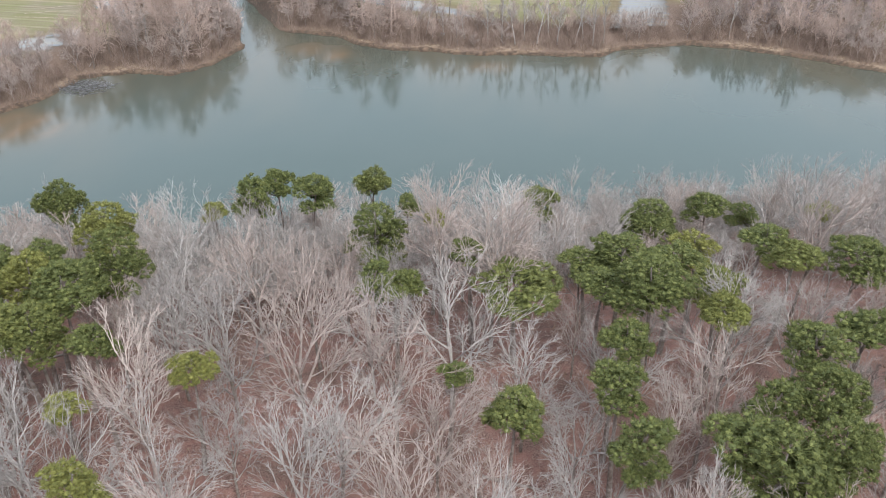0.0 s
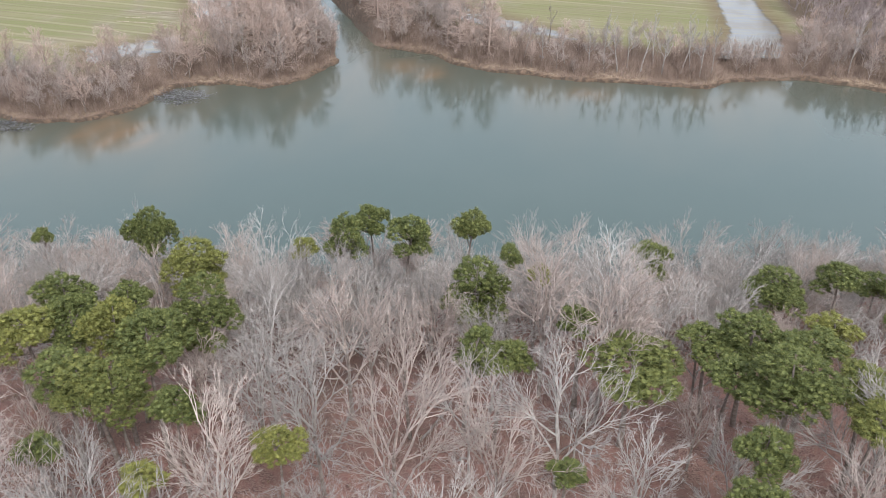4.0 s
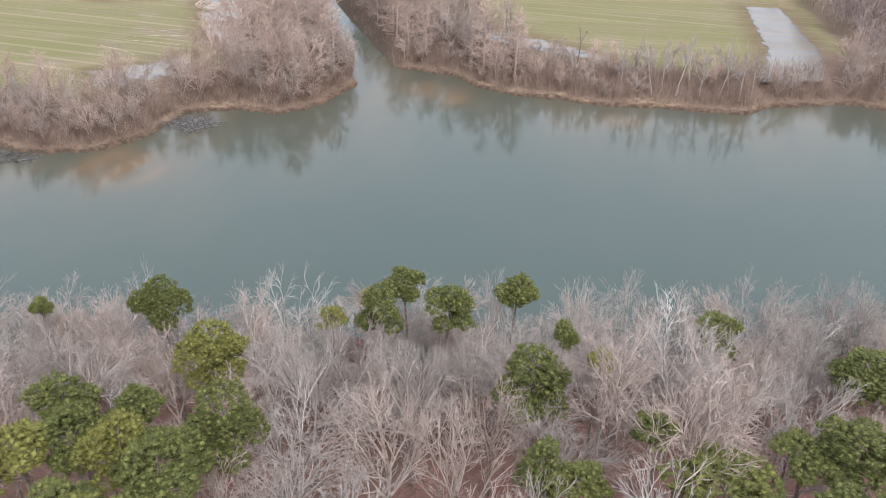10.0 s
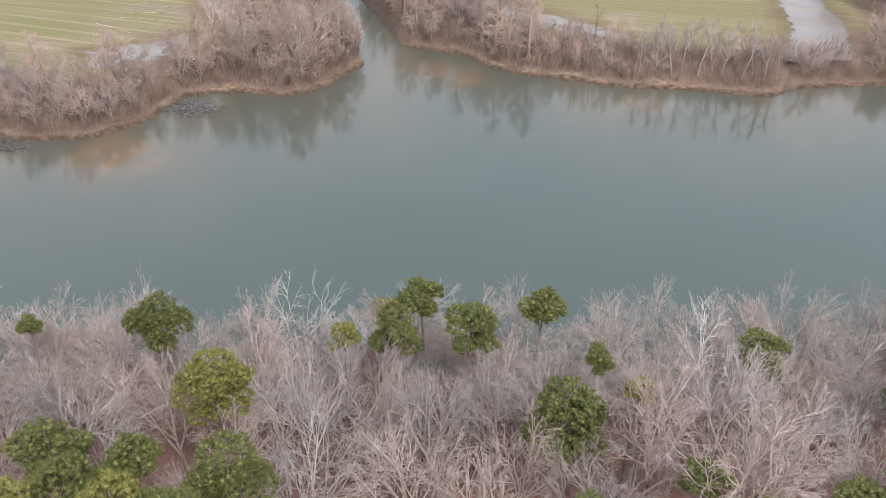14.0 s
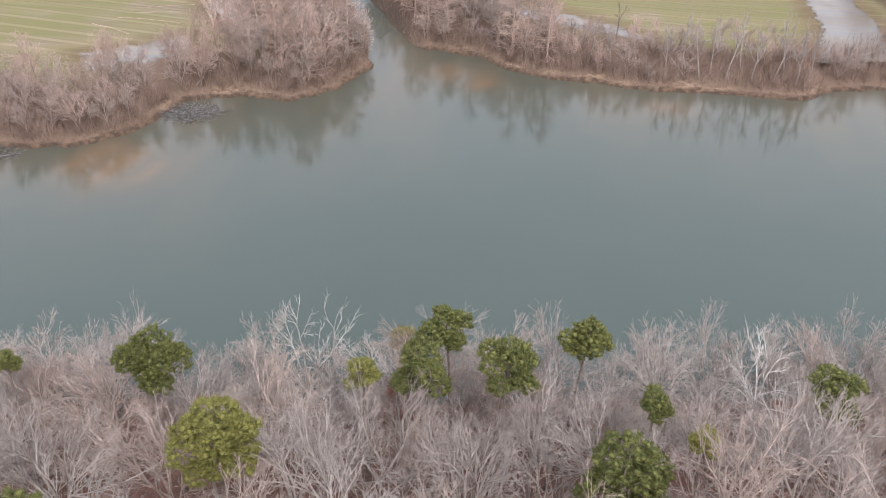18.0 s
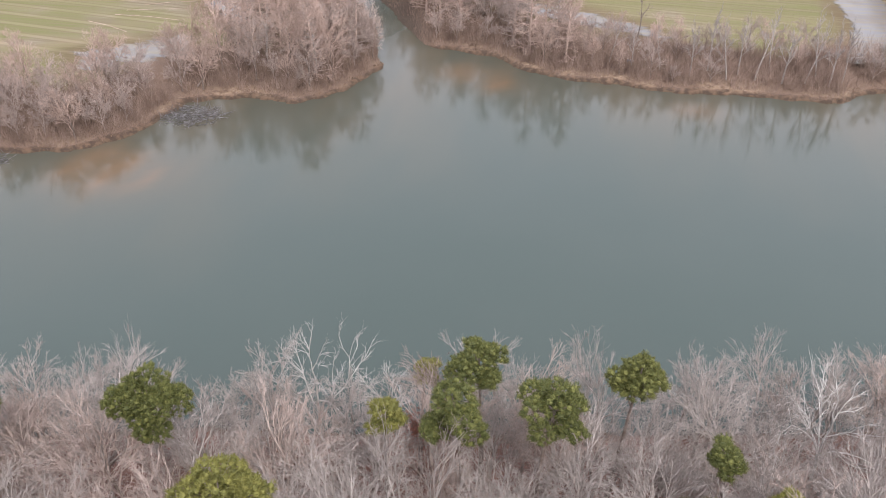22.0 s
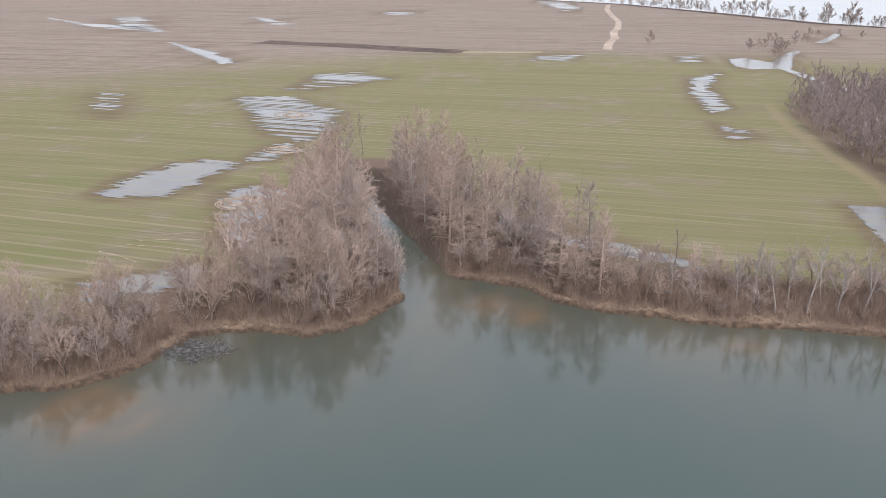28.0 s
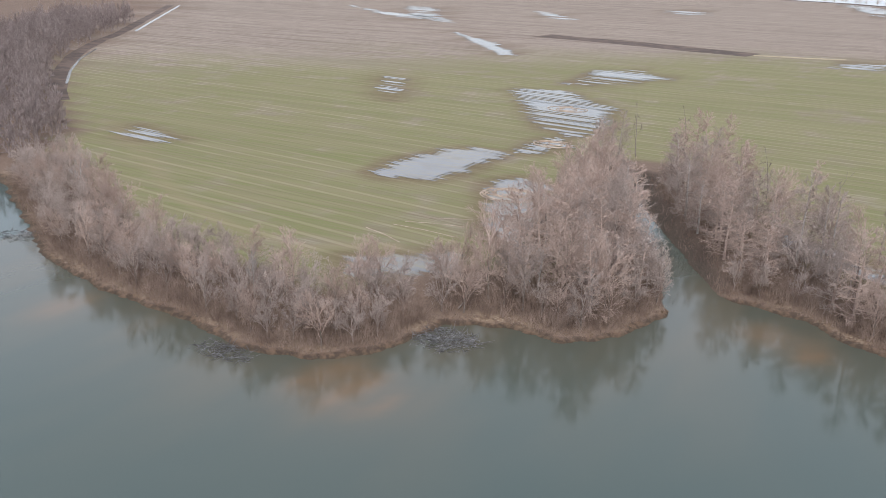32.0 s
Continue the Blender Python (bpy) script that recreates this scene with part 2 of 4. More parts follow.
NEAR_SHORE = [(700, 60), (320, 88), (120, 98), (60, 100), (28, 95), (10, 91.5), (-8, 88.5), (-22, 86), (-43, 84), (-58, 80.5), (-90, 76), (-130, 74),
              (-200, 72), (-430, 80), (-900, 100)]
CREEK = [(-41, 171), (-43.5, 180), (-47.2, 188.6), (-54.2, 201), (-59.5, 212), (-63.5, 222), (-66, 234)]


def to_line(x, y, line):
    """Distance of points from a polyline."""
    best = np.full(np.shape(x), 1e9)
    for (ax, ay), (bx, by) in zip(line, line[1:]):
        dx, dy = bx - ax, by - ay
        k = np.clip(((x - ax) * dx + (y - ay) * dy) / (dx * dx + dy * dy), 0, 1)
        best = np.minimum(best, np.hypot(x - ax - k * dx, y - ay - k * dy))
    return best


def height_on(x, y, line):
    order = sorted(line)
    return np.interp(x, [p[0] for p in order], [p[1] for p in order])


def inside(x, y, loop):
    hit = np.zeros(np.shape(x), bool)
    for (ax, ay), (bx, by) in zip(loop, loop[1:] + loop[:1]):
        if ay != by:
            hit ^= ((ay > y) != (by > y)) & (x < (bx - ax) * (y - ay) / (by - ay) + ax)
    return hit


def smooth(v, lo, hi):
    k = np.clip((v - lo) / (hi - lo), 0, 1)
    return k * k * (3 - 2 * k)


def wobble(x, y, size, seed=0.0):
    return (np.sin(x / size + seed) * np.cos(y / size * 1.13 + seed * 2.1) + 0.6 * np.sin(x / size * 2.3 + y / size * 1.7 + seed)
            + 0.35 * np.cos(x / size * 4.9 - y / size * 4.1 + seed * 0.7)) / 1.95


FIELD_Z = 2.2


def land(x, y):
    """Height of the ground, and the masks of what covers it."""
    x, y = np.asarray(x, float), np.asarray(y, float)
    far_d, near_d = to_line(x, y, FAR_SHORE), to_line(x, y, NEAR_SHORE)
    jag = 0.55 * wobble(x, y, 1.9, 1.0) + 0.12 * wobble(x, y, 0.8, 2.0)
    wet = inside(x, y, FAR_SHORE + NEAR_SHORE)
    near_side = ~wet & (near_d < far_d)
    d = np.where(wet, -np.minimum(far_d, near_d), np.where(near_side, near_d, far_d)) + np.where(near_side, 0, jag)
    bed = np.maximum(d * 0.3, -2.5)
    lip = 0.5 + 0.25 * wobble(x, y, 5.5, 4.0)
    bank = lip * smooth(d, -0.2, 0.6) + (1.1 - lip) * smooth(d, 0.8, 5.5) + 1.1 * smooth(d, 4, 11)
    hill = 0.3 * smooth(d, 0, 1) + 13.2 * smooth(d, 0, 43)
    rough = wobble(x, y, 6.5, 3.0)
    z = np.where(d < 0, bed, np.where(near_side, hill + 0.45 * rough * smooth(d, 2, 10), bank + 0.22 * rough * smooth(d, 2, 5) * (1 - smooth(d, 7, 11))))
    creek = to_line(x, y, CREEK)
    along = smooth(y, 168, 236)
    cut = (1 - smooth(creek, 1.9 - 0.7 * along, 7.5 - 2.5 * along)) * (d > -3)
    bottom = -0.4 + 0.22 * smooth(y, 172, 190) + 0.5 * smooth(y, 219, 224) + 0.16 * wobble(x, y, 2.6, 6.0)
    z = np.where(near_side | (d < -2), z, z - cut * (z - bottom))
    edge = 15 + 3 * wobble(x, y, 11, 5.0) + 7 * smooth(x, 36, 46)
    grove = inside(x, y, GROVE)
    grove_d = np.where(grove, 0, to_line(x, y, GROVE + GROVE[:1]))
    woods = np.maximum(1 - smooth(d, edge - 3, edge + 3), 1 - smooth(grove_d, -1, 3))
    woods = np.maximum(woods, 1 - smooth(creek, 13, 18))
    woods = np.maximum(woods, inside(x, y, WEST_WOOD) * 1.0)
    west = np.clip(-80 - x, 0, 260)
    far = smooth(y + 0.62 * west + (14 + 0.12 * west) * wobble(x * 0.35, y, 24, 2.0), 462 - 0.62 * west, 545 + 0.15 * west)
    return z, dict(litter=near_side * 1.0, bank=(1 - smooth(d, 1.4, 3.9 + 1.6 * rough)) * (0.12 + 0.88 * smooth(wobble(x, y, 6.0, 7.0), -0.3, 0.4)) * (0.6 + 0.4 * smooth(x, -76, -68)) * ~near_side,
                   cut=(1 - smooth(d, 0.35, 1.05 + 0.2 * wobble(x, y, 6.1, 2.0))) * ~near_side, woods=woods * ~near_side, far_field=far, creek=(1 - smooth(creek, 3.6, 7.0 + rough)) * smooth(y, 172, 184) * ~near_side,
                   submerged=1 - smooth(z, -0.25, 0.12))


DITCH_LINE = [(-205, 205), (-254, 239), (-307, 285), (-355, 338), (-396, 396), (-550, 594), (-700, 800)]
WEST_WOOD = DITCH_LINE + [(-1100, 900), (-1100, 190), (-180, 165)]
GROVE = [(52, 232), (50, 290), (51, 340), (62, 368), (95, 385), (190, 380), (190, 175), (54, 172)]


def ground_z(x, y):
    return float(land(np.array([x]), np.array([y]))[0][0])


def lines(lo, hi, step, out_lo, out_hi):
    """Grid lines: even from lo to hi, wider and wider out to the ends."""
    mid = list(np.arange(lo, hi + step / 2, step))
    for sign, end in ((-1, out_lo), (1, out_hi)):
        at, gap, extra = (mid[0] if sign < 0 else mid[-1]), step, []
        while sign * (end - at) > 0:
            gap *= 1.13
            at += sign * gap
            extra.append(at)
        mid = extra[::-1] + mid if sign < 0 else mid + extra
    return np.array(mid)


# ---- mesh helpers ----
class Acc:
    """Gathers tubes and slips of one mesh."""

    def __init__(self):
        self.v, self.f = [], []

    def tube(self, pts, radii, sides, tip=False):
        base, n = len(self.v), len(pts)
        for i, p in enumerate(pts):
            if tip and i == n - 1:
                self.v.append(tuple(p))
                continue
            d = (pts[min(i + 1, n - 1)] - pts[max(i - 1, 0)]).normalized()
            a = d.cross(Vector((0.31, 0.22, 0.93)) if abs(d.z) < 0.9 else Vector((1, 0.1, 0))).normalized()
            b = d.cross(a)
            for k in range(sides):
                t = 6.2832 * k / sides
                self.v.append(tuple(p + (a * math.cos(t) + b * math.sin(t)) * radii[i]))
        for i in range(n - 1):
            for k in range(sides):
                k2 = (k + 1) % sides
                if tip and i == n - 2:
                    self.f.append((base + i * sides + k, base + i * sides + k2, base + (n - 1) * sides))
                else:
                    self.f.append((base + i * sides + k, base + i * sides + k2, base + (i + 1) * sides + k2, base + (i + 1) * sides + k))

    def blade(self, p, q, side):
        base = len(self.v)
        self.v += [tuple(p - side), tuple(p + side), tuple(q)]
        self.f.append((base, base + 1, base + 2))

    def sheet(self, pts):
        base = len(self.v)
        self.v += [tuple(p) for p in pts]
        self.f.append(tuple(range(base, base + len(pts))))

    def mesh(self, name, material):
        me = bpy.data.meshes.new(name)
        me.from_pydata(self.v, [], self.f)
        me.materials.append(material)
        me.update()
        return me


def part(name, acc, material, parent, label=""):
    ob = new(name, acc.mesh(name, material))
    ob.parent = parent
    return tagged(ob, label)


def soft(ob):
    for p in ob.data.polygons:
        p.use_smooth = True
    return ob


def rand_dir(rng, flat=1.0):
    a = rng.uniform(0, 6.2832)
    return Vector((math.cos(a), math.sin(a), rng.uniform(-1, 1) * flat))


def grow(rng, start, way, length, segs, wander, lift):
    """Points along a branch that wanders and bends upwards."""
    pts, d = [start], way.normalized()
    for _ in range(segs):
        d = (d + Vector((rng.gauss(0, wander), rng.gauss(0, wander), rng.gauss(0, wander) + lift))).normalized()
        pts.append(pts[-1] + d * (length / segs))
    return pts


def along(pts, k):
    i = min(int(k * (len(pts) - 1)), len(pts) - 2)
    f = k * (len(pts) - 1) - i
    return pts[i].lerp(pts[i + 1], f), (pts[i + 1] - pts[i]).normalized()


def taper(r0, r1, n):
    return [r0 + (r1 - r0) * i / (n - 1) for i in range(n)]


def fork(rng, d, angle):
    """A way that leaves d at about that many degrees."""
    side = d.cross(rand_dir(rng)).normalized()
    a = radians(angle)
    return d * math.cos(a) + side * math.sin(a)


def limbs(acc, rng, at, way, length, radius, level, spec, least=0.018, up=0.0):
    """One limb and all that grows from it. spec: per level (children, angle, shorter, segments, wander, lift)."""
    n, angle, shorter, segs, wander, lift = spec[min(level, len(spec) - 1)]
    last = level == len(spec) - 1
    if last:
        tip = at + (way.normalized() + Vector((0, 0, 0.12))) * length
        acc.blade(at, tip, way.cross(rand_dir(rng)).normalized() * least * 1.15)
        return
    pts = grow(rng, at, way, length, segs, wander, lift)
    acc.tube(pts, taper(radius, max(radius * 0.35, least * 0.7), len(pts)), 4 if radius > 0.06 else 3, level >= len(spec) - 2)
    for i in range(n):
        k = 0.22 + 0.78 * (i + rng.random()) / n
        p, d = along(pts, min(k, 0.99))
        limbs(acc, rng, p, fork(rng, d, rng.gauss(angle, 7)) + Vector((0, 0, up)), length * shorter * rng.uniform(0.7, 1.2) * (1.15 - 0.45 * k), max(radius * 0.52, least), level + 1, spec, least, up)


def bare_tree(seed, height, spread, bark_mat, twig_mat, fan=38, crook=0.06, stem=0.32, dense=1.0, boughs=9, fine=6, least=0.0095, name="bare_tree", twig=0.55, up=0.2):
    """A leafless broadleaf tree: a trunk, ascending boughs and fine twigs."""
    rng = random.Random(seed)
    tree = new(name)
    trunk, crown = Acc(), Acc()
    r = 0.011 * height + 0.03
    pts = grow(rng, Vector((0, 0, -0.4)), Vector((rng.gauss(0, 0.04), rng.gauss(0, 0.04), 1)), height * 0.8, 7, 0.05, 0.05)
    trunk.tube(pts, taper(r, r * 0.25, len(pts)), 7)
    spec = [(int(8 * dense), 31, 0.5, 5, crook, 0.03), (int(fine * dense), 32, 0.52, 3, crook * 1.2, 0.03), (int(9 * dense), 36, twig, 2, 0.09, 0.02), (0, 0, 0, 1, 0.1, 0.0)]
    for i in range(boughs):
        k = stem + (0.98 - stem) * (i + rng.random() * 0.8) / boughs
        p, d = along(pts, k)
        a = i * 2.4 + rng.uniform(-0.5, 0.5)
        lean = radians(fan * rng.uniform(0.75, 1.3) * (1.15 - 0.5 * (k - stem)))
        way = Vector((math.cos(a) * math.sin(lean), math.sin(a) * math.sin(lean), math.cos(lean)))
        limbs(crown, rng, p, way, height * spread * rng.uniform(0.75, 1.1) * (1.3 - 0.7 * k), r * 0.35, 0, spec, least, up)
    limbs(crown, rng, pts[-1], Vector((0, 0, 1)), height * 0.24, r * 0.3, 1, spec, least, up)
    soft(part("trunk", trunk, bark_mat, tree))
    part("crown", crown, twig_mat, tree)
    return tree


def vase_tree(seed, height, bark_mat, twig_mat, lean=32, crook=0.07, low=0.2, boughs=6, name="bare_tree", least=0.0095, levels=4, start=0.205, stout=1.0):
    """A leafless tree whose ascending limbs fork again and again, out to fine twigs under a rounded outline."""
    rng = random.Random(seed)
    tree = new(name)
    trunk, crown = Acc(), Acc()
    r = 0.010 * height + 0.03
    pts = grow(rng, Vector((0, 0, -0.4)), Vector((rng.gauss(0, 0.04), rng.gauss(0, 0.04), 1)), height * 0.54, 5, 0.045, 0.05)
    trunk.tube(pts, taper(r, r * 0.5, len(pts)), 7)

    def spread(at, way, length, radius, level):
        out = Vector((at.x, at.y, 0)) * (0.13 / max(1.0, math.hypot(at.x, at.y)))
        branch = grow(rng, at, way.normalized() + out, length, 3 if level < 2 else 2, crook * 0.95, 0.03)
        last = level == levels
        crown.tube(branch, taper(radius, max(radius * 0.66, least * 0.6), len(branch)), 4 if radius > 0.05 else 3, last)
        if last:
            for i in range(4):
                p, d = along(branch, 0.2 + 0.79 * (i + rng.random()) / 4)
                d = fork(rng, d, rng.gauss(34, 8))
                crown.blade(p, p + (d + Vector((0, 0, 0.15))) * length * rng.uniform(0.35, 0.6), d.cross(rand_dir(rng)).normalized() * least * 1.15)
            return
        end = (branch[-1] - branch[-2]).normalized()
        thin = max(radius * 0.63, least)
        for _ in range(2 if rng.random() < 0.7 else 3):
            spread(branch[-1], fork(rng, end, rng.gauss(27, 7)) + Vector((0, 0, 0.08)), length * rng.uniform(0.5, 0.86), thin * rng.uniform(0.85, 1.1), level + 1)
        for _ in range(2 if level == 1 else 1):
            p, d = along(branch, rng.uniform(0.3, 0.85))
            spread(p, fork(rng, d, rng.gauss(41, 7)) + Vector((0, 0, 0.1)), length * rng.uniform(0.5, 0.7), thin * 0.9, level + 1)

    for i in range(boughs):
        p, _ = along(pts, low * 2 + (0.98 - low * 2) * (i + rng.random() * 0.6) / boughs)
        a = i * 2.4 + rng.uniform(-0.4, 0.4)
        tilt = radians(lean * rng.uniform(0.6, 1.2))
        spread(p, Vector((math.cos(a) * math.sin(tilt), math.sin(a) * math.sin(tilt), math.cos(tilt))), height * start * rng.uniform(0.8, 1.1), r * 0.54 * stout, 0)
    spread(pts[-1], Vector((0, 0, 1)), height * start * 0.95, r * 0.55 * stout, 0)
    k = height / max(v[2] for v in crown.v)
    for acc in (trunk, crown):
        acc.v = [(v[0] * k, v[1] * k, v[2] * k) for v in acc.v]
    soft(part("trunk", trunk, bark_mat, tree))
    part("crown", crown, twig_mat, tree)
    return tree


def cypress(seed, height, width, bark_mat, twig_mat, lift=0.03, whorls=50, least=0.0125):
    """A leafless conical tree: one straight stem with level boughs that end in sprays."""
    rng = random.Random(seed)
    tree = new("cypress_tree")
    trunk, crown = Acc(), Acc()
    r = 0.014 * height + 0.03
    pts = grow(rng, Vector((0, 0, -0.4)), Vector((0, 0, 1)), height, 8, 0.02, 0.05)
    trunk.tube(pts, [r * 1.6] + taper(r, 0.02, len(pts) - 1), 7)
    spec = [(9, 44, 0.40, 4, 0.09, lift), (9, 40, 0.66, 2, 0.08, 0.01), (0, 0, 0, 1, 0.1, 0.0)]
    for i in range(whorls):
        k = 0.06 + 0.92 * (i + rng.random()) / whorls
        p, _ = along(pts, min(k, 0.985))
        a = rng.uniform(0, 6.2832)
        limbs(crown, rng, p, Vector((math.cos(a), math.sin(a), 0.02 + 0.75 * k * k)), width * (1.06 - k) ** 0.48 * rng.uniform(0.65, 1.1), 0.05 + 0.03 * (1 - k), 0, spec, least)
    soft(part("trunk", trunk, bark_mat, tree))
    part("crown", crown, twig_mat, tree)
    return tree


def tuft(acc, rng, p, way, size, blades):
    for _ in range(blades):
        d = (way + rand_dir(rng, 1.0) * 0.85).normalized()
        side = d.cross(rand_dir(rng)).normalized() * size * 0.16
        acc.blade(p - d * size * 0.15, p + d * size * rng.uniform(0.7, 1.1), side)


def clump(acc, rng, at, size):
    """A knot of needles: a small uneven lump."""
    g, base = 1.618, len(acc.v)
    for a, b in ((1, g), (-1, g), (1, -g), (-1, -g)):
        for x, y, z in ((0, a, b), (a, b, 0), (b, 0, a)):
            acc.v.append(tuple(at + Vector((x, y, z * 0.8)) * size * 0.526 * rng.uniform(0.75, 1.2)))
    for a, b, c in ICO:
        acc.f.append((base + a, base + b, base + c))


CORNERS = [Vector(p) for a, b in ((1, 1.618), (-1, 1.618), (1, -1.618), (-1, -1.618)) for p in ((0, a, b), (a, b, 0), (b, 0, a))]
ICO = [t for t in itertools.combinations(range(12), 3) if all((CORNERS[i] - CORNERS[j]).length < 2.1 for i, j in itertools.combinations(t, 2))]


def pine(seed, height, radius, leaf_mat, flat=0.75, lobes=5, low=0.0):
    """A pine: a bare stem with limbs and domed lobes that carry round bundles of needles. radius: the crown's; it is centred at the height."""
    rng = random.Random(seed)
    tree = new("pine_tree")
    trunk, crown = Acc(), Acc()
    full = height + radius * flat * 0.6
    pts = grow(rng, Vector((0, 0, -0.4)), Vector((rng.gauss(0, 0.03), rng.gauss(0, 0.03), 1)), full, 7, 0.025, 0.05)
    r = 0.012 * height + 0.04
    trunk.tube(pts, taper(r * 1.15, 0.04, len(pts)), 8)
    top = along(pts, 0.93)[0]
    centre = Vector((top.x, top.y, height))
    domes = [(centre + Vector((0, 0, radius * flat * 0.12)), radius * 0.62, 1.0)]
    for i in range(lobes):
        a = i * 2.4 + rng.uniform(-0.4, 0.4)
        z = rng.uniform(-1.25 - low, 0.1)
        out = radius * rng.uniform(0.45, 0.78)
        domes.append((centre + Vector((math.cos(a) * out, math.sin(a) * out, z * radius * flat * 0.8)), radius * rng.uniform(0.27, 0.42), 0.9))
    bundle = 0.27
    for c, b, share in domes:
        p, _ = along(pts, max(0.3, min(0.97, (c.z - 0.5 * b) / full)))
        trunk.tube([p, p.lerp(c, 0.5) - Vector((0, 0, 0.12 * b)), c], [r * 0.42, r * 0.3, 0.03], 5)
        count = int(12 + 40 * b * b * share)
        for i in range(count):
            z = 1.0 - 1.45 * (i + rng.random()) / count
            a = i * 2.39996 + rng.gauss(0, 0.18)
            w = math.sqrt(max(0.0, 1 - z * z))
            d = Vector((math.cos(a) * w, math.sin(a) * w, z))
            dent = 1 + 0.12 * math.sin(d.x * 5 + seed) * math.cos(d.y * 6 + c.x * 3)
            q = c + Vector((d.x, d.y, d.z * (0.5 + 0.4 * flat))) * b * dent * rng.uniform(0.82, 1.06)
            size = bundle * rng.uniform(0.7, 1.3)
            if rng.random() < 0.3:
                crown.tube([c.lerp(q, 0.4), q], [0.03, 0.015], 3)
            clump(crown, rng, q, size * 0.55)
            for _ in range(34):
                n = (rand_dir(rng, 1.0).normalized() + d * 0.5 + Vector((0, 0, 0.2))).normalized()
                at = q + n * size * rng.uniform(0.4, 0.8)
                way = (n + rand_dir(rng, 1.0) * 0.6 + Vector((0, 0, 0.2))).normalized()
                crown.blade(at - way * size * 0.1, at + way * size * rng.uniform(0.3, 0.6), way.cross(rand_dir(rng)).normalized() * 0.026)
    soft(part("trunk", trunk, BARK_DARK, tree))
    part("crown", crown, leaf_mat, tree)
    return tree


def place(model, x, y, turn, size=1.0, tall=None, lean=0.0, sink=0.0):
    ob = copy_thing(model, Matrix.Translation((x, y, ground_z(x, y) - sink)) @ pose(0, 0, 0, lean, lean * 0.6, turn))
    ob.scale = (size, size, tall or size)
    return ob


def joined(name, label, category, models, spots, material):
    """Far trees in one mesh. spots: (x, y, size)."""
    rng = random.Random(77)
    soups = []
    for model in models:
        pts, loops, sizes, n = [], [], [], 0
        for child in model.children:
            me = child.data
            co, lo, si = np.empty(len(me.vertices) * 3), np.empty(len(me.loops), np.int32), np.empty(len(me.polygons), np.int32)
            me.vertices.foreach_get("co", co)
            me.loops.foreach_get("vertex_index", lo)
            me.polygons.foreach_get("loop_total", si)
            pts.append(co.reshape(-1, 3))
            loops.append(lo + n)
            sizes.append(si)
            n += len(me.vertices)
        soups.append((np.vstack(pts), np.concatenate(loops), np.concatenate(sizes)))
    zs = land(np.array([s[0] for s in spots]), np.array([s[1] for s in spots]))[0]
    verts, loops, sizes, n = [], [], [], 0
    for (x, y, s), z in zip(spots, zs):
        pts, lo, si = rng.choice(soups)
        a, tall = rng.uniform(0, 6.2832), rng.uniform(0.85, 1.1)
        c, d = math.cos(a) * s, math.sin(a) * s
        verts.append(np.column_stack((x + pts[:, 0] * c - pts[:, 1] * d, y + pts[:, 0] * d + pts[:, 1] * c, z + pts[:, 2] * s * tall)))
        loops.append(lo + n)
        sizes.append(si)
        n += len(pts)
    loops, sizes = np.concatenate(loops).astype(np.int32), np.concatenate(sizes).astype(np.int32)
    me = bpy.data.meshes.new(name)
    me.vertices.add(n)
    me.vertices.foreach_set("co", np.vstack(verts).astype(np.float32).ravel())
    me.loops.add(len(loops))
    me.loops.foreach_set("vertex_index", loops)
    me.polygons.add(len(sizes))
    me.polygons.foreach_set("loop_start", np.concatenate(([0], np.cumsum(sizes)[:-1])).astype(np.int32))
    me.update(calc_edges=True)
    me.materials.append(material)
    return tagged(new(name, me), label, category, kind="stuff")


def drop_model(model):
    for o in [*model.children_recursive, model]:
        bpy.data.objects.remove(o)



# ---- flooded patches of the field ----
FLOODS = []


def flood(loop, **options):
    FLOODS.append((loop, options))


flood([(-117, 205), (-118, 218), (-114, 234), (-108, 240), (-98, 239), (-100, 213), (-102, 207), (-112, 204)], seed=1, fill=0.97)
flood([(-138, 337), (-119, 341), (-105, 323), (-95, 317), (-87, 279), (-91, 267), (-103, 272), (-115, 292)], seed=2, fill=0.8, ragged=5)
flood([(-126, 356), (-128, 407), (-112, 414), (-95, 395), (-109, 367)], seed=3, gap=1.6, fill=0.6, ragged=6)
flood([(-98, 239), (-97, 257), (-94, 266), (-88, 253), (-93, 242)], seed=4, fill=0.85)
flood([(-91, 210), (-88, 218), (-78, 215), (-71, 191), (-68, 172), (-79, 183)], seed=5, fill=0.97, ragged=2)
flood([(-92, 158), (-77, 168), (-73, 160), (-87, 151)], seed=6, fill=0.9, ragged=2, gap=0.9)
flood([(-257, 528), (-209, 482), (-178, 436), (-182, 428), (-226, 485)], seed=7, gap=2.0, fill=0.9, ragged=4)
flood([(-447, 707), (-382, 656), (-313, 627), (-291, 591), (-368, 625)], seed=8, gap=3, fill=0.7, ragged=8)
flood([(-414, 746), (-379, 739), (-305, 603), (-340, 621)], seed=9, gap=3, fill=0.6, ragged=8)
flood([(-197, 343), (-183, 341), (-159, 289), (-168, 293)], seed=10, gap=2.4, fill=0.35, ragged=4)
flood([(28, 419), (44, 441), (32, 394), (33, 341), (25, 334), (24, 378)], seed=11, gap=1.6, fill=0.93, ragged=3)
flood([(56, 499), (66, 508), (75, 488), (72, 463), (60, 458), (54, 470)], seed=12, gap=1.5, fill=0.95, ragged=1.5)
flood([(23, 313), (31, 304), (33, 293), (25, 289)], seed=13, gap=1.8, fill=0.45, ragged=3)
flood([(30, 509), (46, 518), (40, 480), (30, 483)], seed=14, gap=2.4, fill=0.45, ragged=4)
